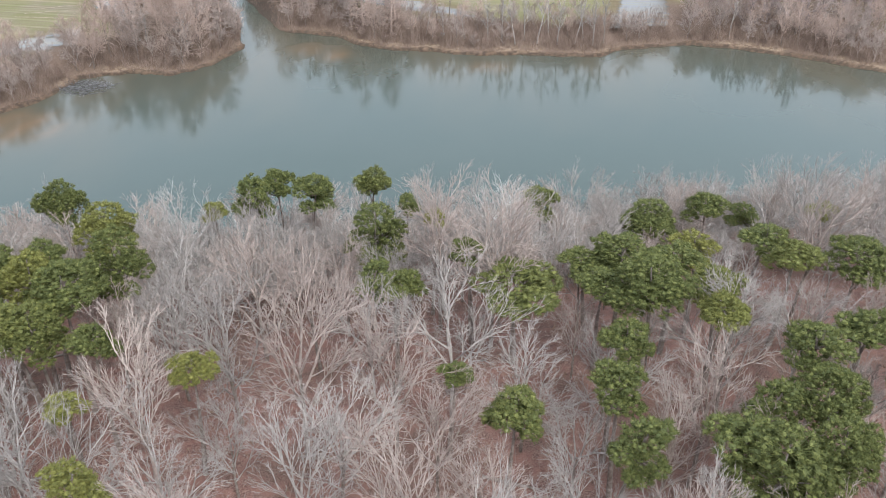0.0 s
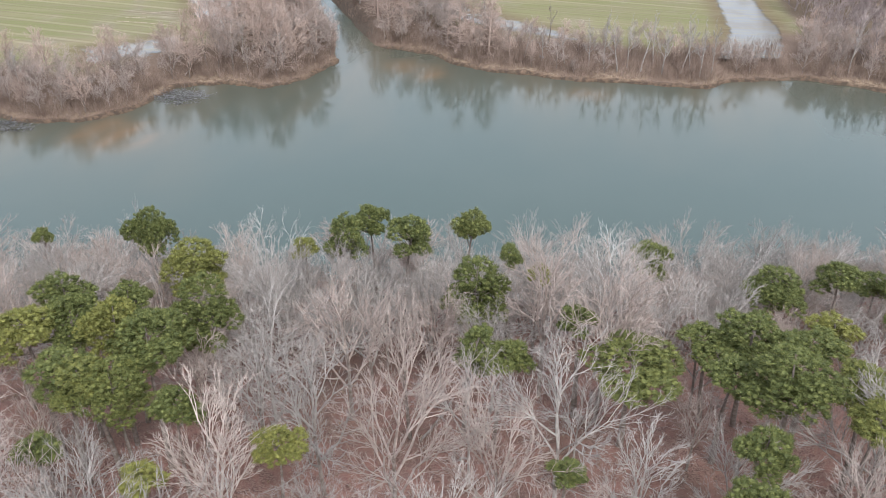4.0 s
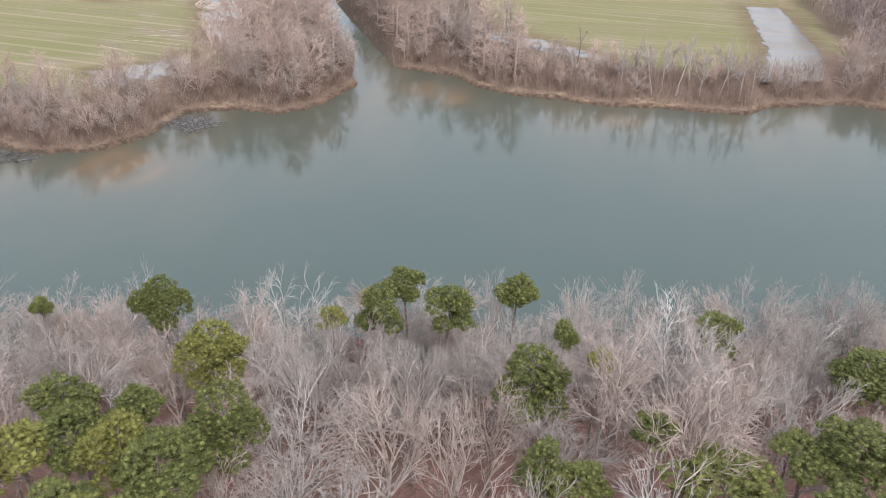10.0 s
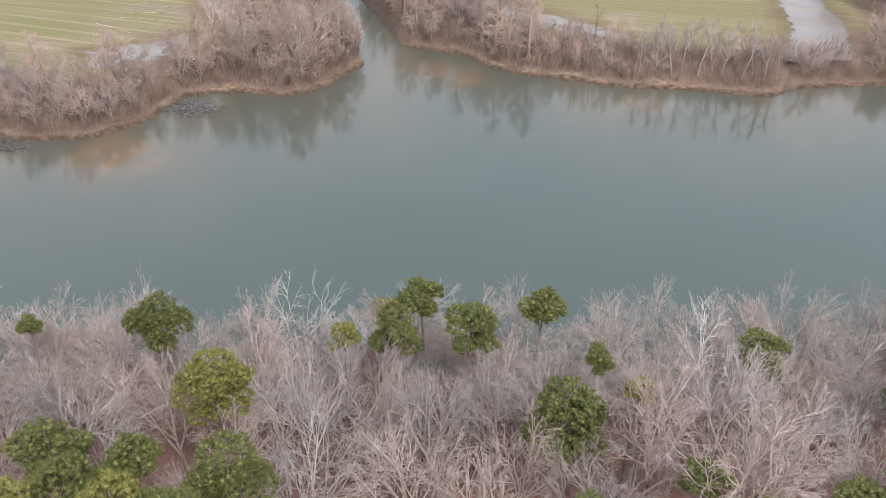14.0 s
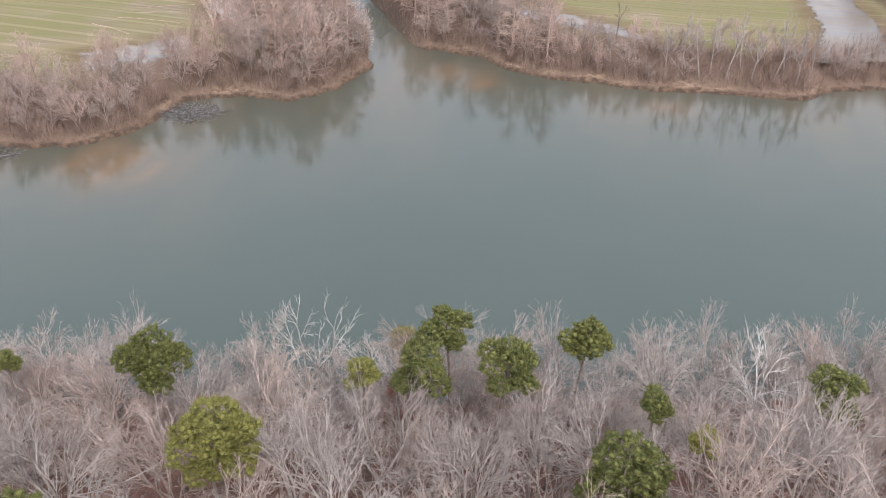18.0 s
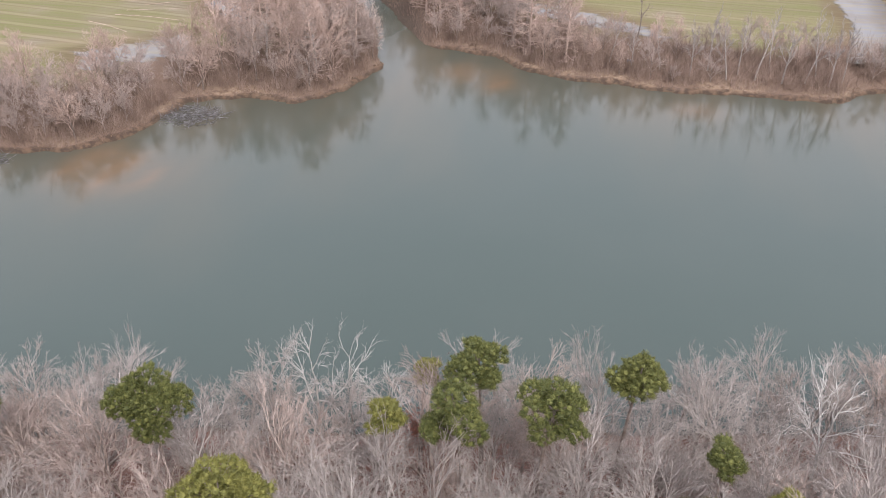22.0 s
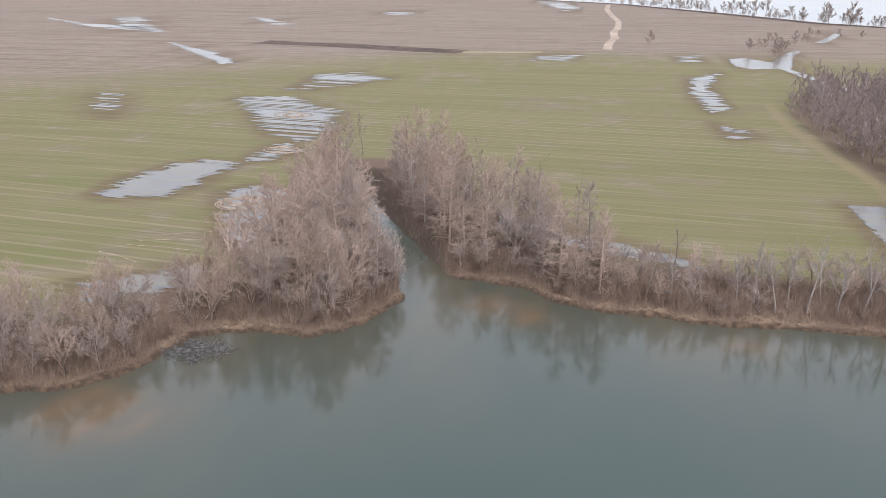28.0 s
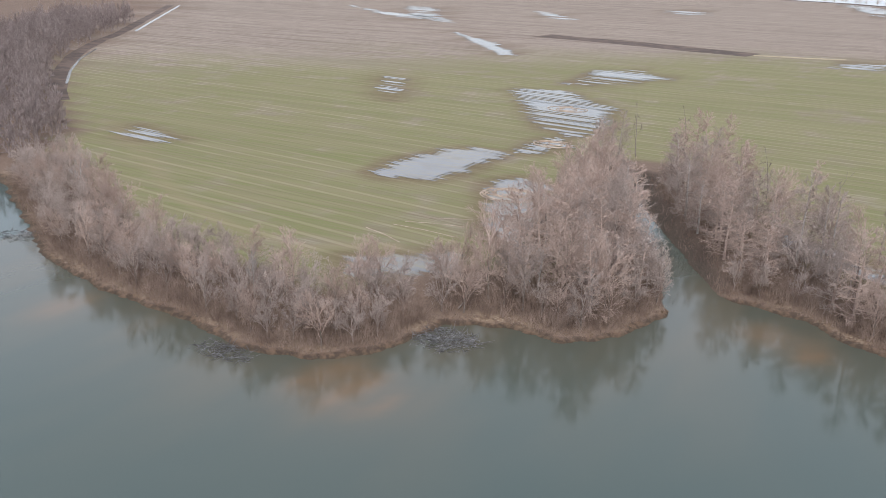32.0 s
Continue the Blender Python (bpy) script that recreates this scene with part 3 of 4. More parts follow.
flood([(-41, 494), (-18, 504), (-22, 477), (-39, 474)], seed=15, gap=2.2, fill=0.75, ragged=6)
flood([(122, 604), (143, 652), (154, 682), (158, 676), (147, 645), (128, 602)], seed=16, gap=2, fill=0.95, ragged=1.5)
flood([(-75, 1116), (-38, 1097), (-15, 934), (-34, 909)], seed=17, gap=4, fill=0.8, ragged=8)
flood([(-209, 865), (-169, 857), (-160, 807), (-190, 808)], seed=18, gap=4, fill=0.6, ragged=10)
flood([(-297, 758), (-278, 748), (-229, 680), (-247, 675)], seed=19, gap=3.5, fill=0.5, ragged=8)
flood([(-194, 207), (-196, 217), (-176, 210), (-177, 206), (-185, 202)], seed=20, gap=1.3, fill=0.55, ragged=7)
flood([(37, 224), (45, 224), (47, 193), (44, 176), (31, 173), (36, 190)], seed=21, gap=0.7, fill=0.98, ragged=0.8)
flood([(70, 474), (73, 458), (77, 427), (81, 402), (83, 379), (89, 378), (86, 404), (82, 429), (78, 460), (93, 524), (102, 546), (98, 550), (88, 528), (75, 490)], seed=22, gap=1.3, fill=0.95, ragged=1.0, z=FIELD_Z + 0.082)
flood([(-34, 196), (-10, 184), (3, 180), (3, 183), (-8, 190), (-32, 206)], seed=23, gap=1.0, fill=0.9, ragged=2)


# ---- ground and water ----
xs = lines(-128, 92, 0.75, -4200, 4200)
ys = np.concatenate((lines(8, 117.5, 1.3, -900, 8.1), np.arange(118, 182, 0.6), lines(182.5, 246, 1.1, 182.5, 4600)))
gx, gy = np.meshgrid(xs, ys)
gz, masks = land(gx.ravel(), gy.ravel())
wet_d = np.full(gz.shape, 1e9)
for loop, _ in FLOODS:
    wet_d = np.minimum(wet_d, np.where(inside(gx.ravel(), gy.ravel(), loop), 0, to_line(gx.ravel(), gy.ravel(), loop + loop[:1])))
masks["wet"] = 1 - smooth(wet_d, 0.5, 6.0 + 3 * wobble(gx.ravel(), gy.ravel(), 9, 4.0))
masks["worn"] = np.maximum(1 - smooth(np.abs(to_line(gx.ravel(), gy.ravel(), [(48, 356), (45, 330), (45, 300), (47, 265), (49, 240), (47, 226)]) - 0.6), 0.6, 2.2),
                           0.5 * (1 - smooth(to_line(gx.ravel(), gy.ravel(), [(-215, 222), (-170, 192), (-140, 171), (-118, 161), (-100, 158), (-88, 166)]), 0.8, 2.4)))
gm = bpy.data.meshes.new("ground")
nx, ny = len(xs), len(ys)
cell = (np.arange(ny - 1)[:, None] * nx + np.arange(nx - 1)[None, :]).ravel()
gm.from_pydata(np.column_stack((gx.ravel(), gy.ravel(), gz)).tolist(), [], np.column_stack((cell, cell + 1, cell + nx + 1, cell + nx)).tolist())
for key, values in masks.items():
    gm.attributes.new(key, "FLOAT", "POINT").data.foreach_set("value", np.asarray(values, np.float32))
gm.materials.append(ground_material())
ground = soft(tagged(new("ground", gm), "leaf-strewn hill, muddy lake banks and sown field", "ground", kind="structure"))


def flat_sheet(name, loop, z, material, label, category):
    acc = Acc()
    acc.sheet([(x, y, z) for x, y in loop])
    return tagged(new(name, acc.mesh(name, material)), label, category, kind="structure")


flat_sheet("water", [(-900, 245), (-430, 220), (-240, 195), (-150.5, 160), (-150.5, 62), (-430, 70), (-900, 90)], 0.0, LAKE, "still murky grey-green lake water", "lake")
flat_sheet("water", [(99.5, 172), (130, 160), (320, 162), (760, 200), (760, 40), (120, 90), (99.5, 90)], 0.0, LAKE, "still murky grey-green lake water", "lake")
wx, wy = np.meshgrid(np.arange(-150.5, 100, 2.0), np.arange(62, 242.1, 2.0))
wx, wy = wx.ravel(), wy.ravel()
nw = len(np.arange(-150.5, 100, 2.0))
bed, _ = land(wx, wy)
open_water = bed < 1.2
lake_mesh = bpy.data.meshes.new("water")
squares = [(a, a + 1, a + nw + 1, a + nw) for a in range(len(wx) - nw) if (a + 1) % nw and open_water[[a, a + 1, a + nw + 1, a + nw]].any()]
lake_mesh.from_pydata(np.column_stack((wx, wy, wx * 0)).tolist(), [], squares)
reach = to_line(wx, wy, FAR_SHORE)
# silty tint off the far bank, widened to paint in reflections
silt_reflection = (1 - smooth(reach, 4, 42 + 7 * wobble(wx, wy, 8, 6.0))) * (0.4 + 0.25 * smooth(wobble(wx, wy * 0.3, 5.5, 1.5), -0.3, 0.5))
# brown spots and streaks painted where the bank brush is mirrored
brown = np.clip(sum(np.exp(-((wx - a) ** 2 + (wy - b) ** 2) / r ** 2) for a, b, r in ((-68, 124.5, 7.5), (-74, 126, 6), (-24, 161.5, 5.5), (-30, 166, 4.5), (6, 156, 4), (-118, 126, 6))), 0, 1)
silt_reflection = np.maximum(silt_reflection, brown * (0.5 + 0.4 * wobble(wx * 2.2, wy * 0.3, 2.5, 0.4)))
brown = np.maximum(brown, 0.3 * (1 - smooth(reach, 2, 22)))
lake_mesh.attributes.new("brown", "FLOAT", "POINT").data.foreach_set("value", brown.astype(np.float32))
lake_mesh.attributes.new("silt_reflection", "FLOAT", "POINT").data.foreach_set("value", silt_reflection.astype(np.float32))
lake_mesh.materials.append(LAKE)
tagged(new("water", lake_mesh), "still murky grey-green lake water, silty and painted with brown reflections near the bank", "lake", kind="structure")


def puddle(loop, seed, gap=1.15, fill=0.9, ragged=3.0, z=FIELD_Z + 0.07, material=None, label="shallow grey flood water lying between the field rows"):
    """Water that stands in a field in strips along the rows, inside a loop."""
    rng = random.Random(seed)
    acc = Acc()
    c, s = math.cos(-ROW_TURN), math.sin(-ROW_TURN)
    turned = [(x * c + y * s, -x * s + y * c) for x, y in loop]
    v, level = min(p[1] for p in turned) + gap / 2, 0.0
    high = max(p[1] for p in turned)
    while v < high:
        cuts = []
        for (ax, ay), (bx, by) in zip(turned, turned[1:] + turned[:1]):
            if (ay > v) != (by > v):
                cuts.append(ax + (v - ay) / (by - ay) * (bx - ax))
        cuts.sort()
        for lo, hi in zip(cuts[::2], cuts[1::2]):
            lo, hi = lo - rng.uniform(-0.5, 0.9) * ragged, hi + rng.uniform(-0.5, 0.9) * ragged
            if hi - lo < 1.0 or rng.random() > fill + 0.05:
                continue
            h = gap * (rng.uniform(0.50, 0.60) if rng.random() < fill else rng.uniform(0.2, 0.42))
            level = 0.004 - level
            e = min((hi - lo) * 0.3, ragged)
            ring = [(lo, 0), (lo + e, -h), ((lo + hi) / 2, -h * rng.uniform(0.85, 1)), (hi - e, -h), (hi, 0), (hi - e, h), ((lo + hi) / 2, h * rng.uniform(0.85, 1)), (lo + e, h)]
            acc.sheet([(u * c - (v + w) * s, u * s + (v + w) * c, z + level) for u, w in ring])
        v += gap
    return tagged(new("puddle", acc.mesh("puddle", material or POND)), label, "puddle", "puddles in the field", "structure")


for loop, options in FLOODS:
    puddle(loop, **options)


def ribbon(name, line, width, z, material, label, category, seed=0):
    """A flat band along a line, with uneven edges."""
    rng = random.Random(seed)
    pts = []
    for (ax, ay), (bx, by) in zip(line, line[1:]):
        n = max(2, int(math.hypot(bx - ax, by - ay) / (width * 2.5)))
        pts += [(ax + (bx - ax) * i / n, ay + (by - ay) * i / n) for i in range(n)]
    pts.append(line[-1])
    left, right = [], []
    for i, (x, y) in enumerate(pts):
        ax, ay = pts[max(i - 1, 0)]
        bx, by = pts[min(i + 1, len(pts) - 1)]
        k = math.hypot(bx - ax, by - ay)
        ox, oy = -(by - ay) / k, (bx - ax) / k
        a, b = width * 0.5 * rng.uniform(0.85, 1.15), width * 0.5 * rng.uniform(0.85, 1.15)
        left.append((x + ox * a, y + oy * a, z))
        right.append((x - ox * b, y - oy * b, z))
    acc = Acc()
    for i in range(len(pts) - 1):
        acc.sheet([left[i], right[i], right[i + 1], left[i + 1]])
    return tagged(new(name, acc.mesh(name, material)), label, category, kind="structure")


SAND = plain("pale_sandy_track", (0.33, 0.255, 0.20), (0.47, 0.38, 0.31), 0.9, 0.15)
STUBBLE = plain("dark_weedy_strip", (0.065, 0.047, 0.038), (0.13, 0.09, 0.072), 0.9, 0.2)
STRAW = plain("tan_grass_margin", (0.27, 0.215, 0.14), (0.37, 0.30, 0.20), 0.9, 0.2)
RUT = plain("wet_mud_ruts", (0.24, 0.17, 0.12), (0.42, 0.33, 0.26), 0.7, 0.5)
ribbon("road", [(-3, 535), (-1, 575), (4, 612), (4, 655), (9, 700), (12, 770), (9, 850), (7, 940), (11, 1040)], 5, FIELD_Z + 0.12, SAND, "pale sandy farm track across the field", "track", 1)
ribbon("field_margin", [(-205, 540), (-155, 531), (-110, 516), (-80, 508)], 21, FIELD_Z + 0.05, STUBBLE, "dark strip of weeds across the field", "field strip", 2)
ribbon("field_margin", [(-80, 508), (-58, 510), (-38, 516)], 6, FIELD_Z + 0.06, STRAW, "tan dry grass margin in the field", "field strip", 3)
ribbon("ditch", [(-246, 233), (-262, 245), (-281, 261), (-307, 285), (-332, 311), (-355, 338), (-376, 366), (-396, 396), (-470, 491), (-550, 594)], 6, FIELD_Z + 0.06, STUBBLE, "dark weedy ditch beside the field edge", "ditch", 4)
ribbon("ditch_water", [(-272, 257), (-298, 281), (-324, 308), (-348, 338)], 1.0, FIELD_Z + 0.08, POND, "strip of standing water in the ditch", "ditch", 6)
ribbon("ditch_water", [(-400, 412), (-468, 500), (-545, 600)], 1.8, FIELD_Z + 0.08, POND, "strip of standing water in the ditch", "ditch", 7)
river_loop = [(-900, 2200), (-420, 1500), (-170, 1190), (-73, 1150), (26, 1062), (101, 926), (168, 790), (260, 700), (700, 560), (4000, 300), (4000, 4500), (-900, 4500)]
flat_sheet("water", river_loop, FIELD_Z + 0.09, RIVER, "wide pale river beyond the far field", "river")
ribbon("levee", [(-170, 1185), (-73, 1146), (26, 1058), (101, 922), (168, 786), (260, 696)], 14, FIELD_Z + 0.15, STUBBLE, "dark overgrown river bank", "bank", 5)


def ruts(cx, cy, size, count, seed):
    """Rings that turning wheels left in the mud."""
    rng = random.Random(seed)
    acc = Acc()
    for i in range(count):
        r = size * (0.35 + 0.65 * i / count)
        ox, oy, start = rng.uniform(-1, 1), rng.uniform(-1, 1), rng.uniform(0, 6)
        pts = [Vector((cx + ox + r * math.cos(start + k * 0.22), cy + oy + r * 0.8 * math.sin(start + k * 0.22), FIELD_Z + 0.05)) for k in range(26)]
        acc.tube(pts, [0.16] * len(pts), 4)
    tagged(new("wheel_ruts", acc.mesh("wheel_ruts", RUT)), "curved muddy wheel ruts in the flooded field", "wheel ruts", kind="structure")


for x0, y0, x1, y1 in ((-94, 176, -81, 175), (-91, 182, -82.5, 185.5), (-93, 178.5, -82, 181), (-97, 172, -88, 168)):
    ribbon("wheel_rut", [(x0, y0), ((x0 + x1) / 2, (y0 + y1) / 2 + 0.4), (x1, y1)], 0.28, FIELD_Z + 0.045, RUT, "pale wheel rut at the field edge", "wheel rut", 9)
ruts(-84, 205, 7, 7, 1)
ruts(-93, 254, 6, 4, 2)
ruts(-106, 305, 8, 3, 3)

# ---- tree models ----
oaks = [vase_tree(11, 13.5, BARK_PALE, BARK_PALE, 34), vase_tree(12, 12.5, BARK_DARK, BARK_PALE, 40, 0.08, 0.16, 7),
        vase_tree(13, 14.0, BARK_DARK, BARK_PINK, 28, 0.06, 0.26), vase_tree(14, 12.0, BARK_PINK, BARK_PINK, 34, 0.08, 0.22),
        vase_tree(15, 13.5, BARK_DARK, BARK_PINK, 25, 0.06, 0.3, 5), vase_tree(16, 12.0, BARK_DARK, BARK_PALE, 40, 0.07, 0.15, 7),
        vase_tree(17, 13.0, BARK_PALE, BARK_PALE, 31, 0.08, 0.2), vase_tree(18, 13.5, BARK_DARK, BARK_PINK, 31, 0.06, 0.22)]
sycamores = [vase_tree(21, 13.0, BARK_WHITE, BARK_WHITE, 46, 0.2, 0.16, 5, least=0.012, levels=3, start=0.26), vase_tree(22, 12.0, BARK_WHITE, BARK_WHITE, 42, 0.2, 0.2, 5, least=0.012, levels=3, start=0.26)]
cones = [cypress(31, 14.0, 4.0, BARK_CYPRESS, BARK_CYPRESS), cypress(32, 12.5, 3.7, BARK_CYPRESS, BARK_PINK, 0.06), cypress(33, 15.5, 4.0, BARK_CYPRESS, BARK_CYPRESS, 0.02), cypress(34, 14.0, 3.9, BARK_PALE, BARK_PINK, 0.09)]
bushes = [vase_tree(41, 7.5, BARK_PINK, BARK_PINK, 40, 0.09, 0.08, 6, "bankside_tree", 0.013), vase_tree(42, 9.0, BARK_DARK, BARK_PINK, 32, 0.09, 0.1, 6, "bankside_tree", 0.013),
          vase_tree(43, 9.5, BARK_DARK, BARK_CYPRESS, 34, 0.09, 0.14, 6, "bankside_tree", 0.013)]
snags = [bare_tree(51, 11.0, 0.30, BARK_PALE, BARK_PALE, 30, 0.14, 0.4, 0.7, 6, 4, 0.02, "bankside_tree"), bare_tree(52, 10.0, 0.28, BARK_PALE, BARK_PALE, 26, 0.12, 0.35, 0.75, 7, 4, 0.02, "bankside_tree")]
dead_trees = [bare_tree(55, 13.0, 0.26, BARK_DARK, BARK_DARK, 34, 0.2, 0.4, 0.6, 5, 4, 0.022, "dead_tree"), bare_tree(56, 11.5, 0.28, BARK_DARK, BARK_DARK, 40, 0.22, 0.35, 0.6, 5, 4, 0.022, "dead_tree")]
far_row = bare_tree(63, 14.0, 0.42, BARK_DARK, BARK_PINK, 40, 0.1, 0.1, 0.9, 9, 7, 0.05)
far_trees = [bare_tree(61, 13.0, 0.40, BARK_DARK, BARK_PINK, 40, 0.16, 0.04, 0.62, 12, 6, 0.075), bare_tree(62, 14.0, 0.36, BARK_DARK, BARK_PINK, 32, 0.12, 0.03, 0.62, 13, 6, 0.075)]


# ---- near wood ----
PINES_A = [(-36.9, 70.2, 18.0, 2.1), (-29.2, 61.2, 20.4, 2.5), (-23.5, 51.5, 24.3, 2.2), (-29.2, 48.4, 24.2, 2.1), (-25.7, 46.4, 24.6, 2.5), (-25.7, 42.4, 24.0, 2.1), (-22.5, 42.5, 23.6, 1.4),
           (-27.8, 43.9, 24.0, 1.9), (-32.4, 49.2, 23.6, 2.1), (-30.6, 44.0, 23.8, 2.0), (-30.0, 51.6, 23.2, 1.6), (-18.6, 29.1, 24.0, 1.4), (-15.7, 40.1, 22.8, 1.4), (-22.4, 37.5, 22.0, 1.2),
           (-6.6, 63.0, 20.2, 2.5), (-5.9, 53.5, 21.4, 1.5), (-3.5, 51.6, 22.0, 1.6), (-1.3, 66.9, 18.6, 0.9), (-3.8, 69.4, 18.1, 1.0), (0.7, 41.9, 21.5, 1.0), (5.6, 53.3, 20.8, 3.2)]
PINES_B = [(4.4, 35.8, 23.6, 1.7), (10.1, 76.9, 15.2, 1.8), (18.8, 70.0, 17.0, 2.8), (11.9, 57.4, 20.2, 1.8), (14.5, 57.5, 21.2, 2.6), (24.7, 71.4, 17.2, 1.9), (32.1, 80.2, 12.4, 1.7), (40.0, 79.1, 12.8, 1.6),
           (26.0, 61.0, 20.4, 2.0), (27.0, 56.2, 21.5, 1.9), (14.7, 48.5, 24.2, 2.9), (18.4, 46.4, 24.0, 1.6), (11.4, 42.4, 24.0, 1.6), (11.4, 38.9, 24.0, 1.6), (10.6, 34.5, 23.8, 1.7), (32.7, 57.2, 21.4, 2.7),
           (24.7, 42.3, 24.2, 2.0), (26.8, 44.5, 24.2, 1.9), (18.9, 38.0, 23.8, 1.6), (22.9, 38.1, 24.2, 2.1), (16.3, 34.1, 24.0, 2.0), (18.7, 32.9, 24.2, 2.7), (22.5, 33.5, 24.2, 2.1), (29.5, 39.5, 24.2, 2.1),
           (20.4, 50.6, 23.0, 1.8), (11.9, 52.0, 22.3, 1.7), (20.6, 58.5, 20.8, 1.7), (17.7, 54.8, 22.0, 1.9), (-28.4, 38.0, 23.0, 1.2), (-33.6, 46.2, 24.0, 1.9), (-34.0, 52.0, 23.0, 1.8)]
PINES_C = [(-48.1, 68.8, 16.5, 0.9), (-23.7, 74.2, 15.0, 1.2), (-22.7, 81.4, 11.4, 0.9), (-18.2, 72.6, 18.2, 1.9), (-17.6, 78.5, 15.6, 1.8), (-14.1, 73.6, 17.8, 1.9), (-8.8, 78.0, 16.2, 1.8), (2.4, 57.3, 21.4, 1.2)]
pine_spots = PINES_A + PINES_B + PINES_C
pine_rng = random.Random(5)
pine_models = {}
for i, (x, y, z, r) in enumerate(pine_spots):
    h = z - ground_z(x, y)
    kind = (i % 4, 0 if r < 1.3 else 1 if r < 2.05 else 2)
    if kind not in pine_models:
        size = (1.0, 1.7, 2.5)[kind[1]]
        pine_models[kind] = (pine(70 + i, 12.5, size, NEEDLES, (0.7, 0.85, 1.0, 1.15)[i % 4], 6 + 3 * kind[1], 0.2 * (i % 3)), size)
    model, size = pine_models[kind]
    tree = place(model, x, y, pine_rng.uniform(0, 360), 1.06 * r / size, h / 12.5, pine_rng.gauss(0, 1.2))
    tagged(tree, "tall bare-stemmed pine with rounded yellow-green needle crown" if r >= 1.3 else "small thin pine with sparse yellow-green needles", "tree", "pines in the near wood")
for model, _ in pine_models.values():
    drop_model(model)

wood_rng = random.Random(9)
spots = []
SPECIAL = [(6.2, 81.5, sycamores[0], 1.05), (-31.0, 83.4, sycamores[0], 0.98), (-26.3, 84.0, sycamores[1], 0.8), (-20.4, 67.0, oaks[1], 1.15), (20.5, 47.5, oaks[5], 1.1), (-2.0, 84.0, oaks[1], 1.05), (-43.5, 79.5, oaks[0], 0.95)]
for x, y, model, s in SPECIAL:
    spots.append((x, y))
    tagged(place(model, x, y, wood_rng.uniform(0, 360), s), "white-barked sycamore with crooked bare limbs" if model in sycamores else "large leafless tree with fanned pale grey limbs", "tree", "bare trees in the near wood")


def room_for(x, y):
    """Height to which a tree grows beside the pines: those on the uphill side of a pine stay below its crown."""
    ground_here, best = ground_z(x, y), 30.0
    for a, b, top, r in pine_spots:
        if r > 1.35 and abs(x - a * (1 - (b - y) * 0.008)) < r * 0.85 + 1.6 and 0 < b - y < 13:
            best = min(best, top - r * 0.45 + 0.6 * (b - y) - ground_here)
    return best


tries = 0
while len(spots) < 275 and tries < 20000:
    tries += 1
    y = wood_rng.uniform(17, 94)
    x = wood_rng.uniform(-34 - 0.52 * y, 24 + 0.5 * y)
    if y > height_on(x, y, NEAR_SHORE) - 2.0 or (abs(x + 23.2) < 2.0 and y > 76):
        continue
    if any((x - a) ** 2 + (y - b) ** 2 < (5.0 if y < 70 else 4.2) ** 2 for a, b in spots) or any((x - p[0]) ** 2 + (y - p[1]) ** 2 < (p[3] * 0.9 + 0.6) ** 2 for p in pine_spots):
        continue
    room = room_for(x, y)
    if room < 5.5:
        continue
    spots.append((x, y))
    edge = y > 74
    model = wood_rng.choice(oaks[:2] + oaks[5:6] + oaks[3:4] if edge else oaks)
    s = wood_rng.uniform(0.98, 1.24) * float(np.interp(y, [70, 78, 92], [1.0, 0.9, 0.78]))
    s = min(s, room / 13.0)
    tree = place(model, x, y, wood_rng.uniform(0, 360), s, s * wood_rng.uniform(0.88, 1.08), wood_rng.gauss(0, 1.5))
    tagged(tree, "leafless hardwood tree with pale grey twigs" if model in oaks[:2] + oaks[5:7] else "leafless hardwood tree with pinkish-grey twigs", "tree", "bare trees in the near wood")


lakeside = [vase_tree(19, 10.5, BARK_PALE, BARK_PALE, 38, 0.07, 0.12, 7, "lakeside_tree"), vase_tree(20, 9.5, BARK_DARK, BARK_PALE, 36, 0.08, 0.1, 6, "lakeside_tree"),
            vase_tree(24, 9.0, BARK_DARK, BARK_PINK, 38, 0.07, 0.1, 6, "lakeside_tree")]
edge_spots, tries = [], 0
while len(edge_spots) < 130 and tries < 6000:
    tries += 1
    x = wood_rng.uniform(-78, 64)
    y = float(height_on(x, 0, NEAR_SHORE)) - wood_rng.uniform(0.4, 15)
    if any((x - a) ** 2 + (y - b) ** 2 < 3.1 ** 2 for a, b in edge_spots) or any((x - a) ** 2 + (y - b) ** 2 < 2.4 ** 2 for a, b in spots) or (abs(x + 23.2) < 1.8 and y > 76):
        continue
    if room_for(x, y) < 5:
        continue
    edge_spots.append((x, y))
    s = min(wood_rng.uniform(0.72, 1.05), room_for(x, y) / 10)
    tagged(place(wood_rng.choice(lakeside), x, y, wood_rng.uniform(0, 360), s, s, wood_rng.gauss(0, 2)), "leafless low-branched tree at the lake edge", "tree", "bare trees along the near shore")
for model in lakeside:
    drop_model(model)


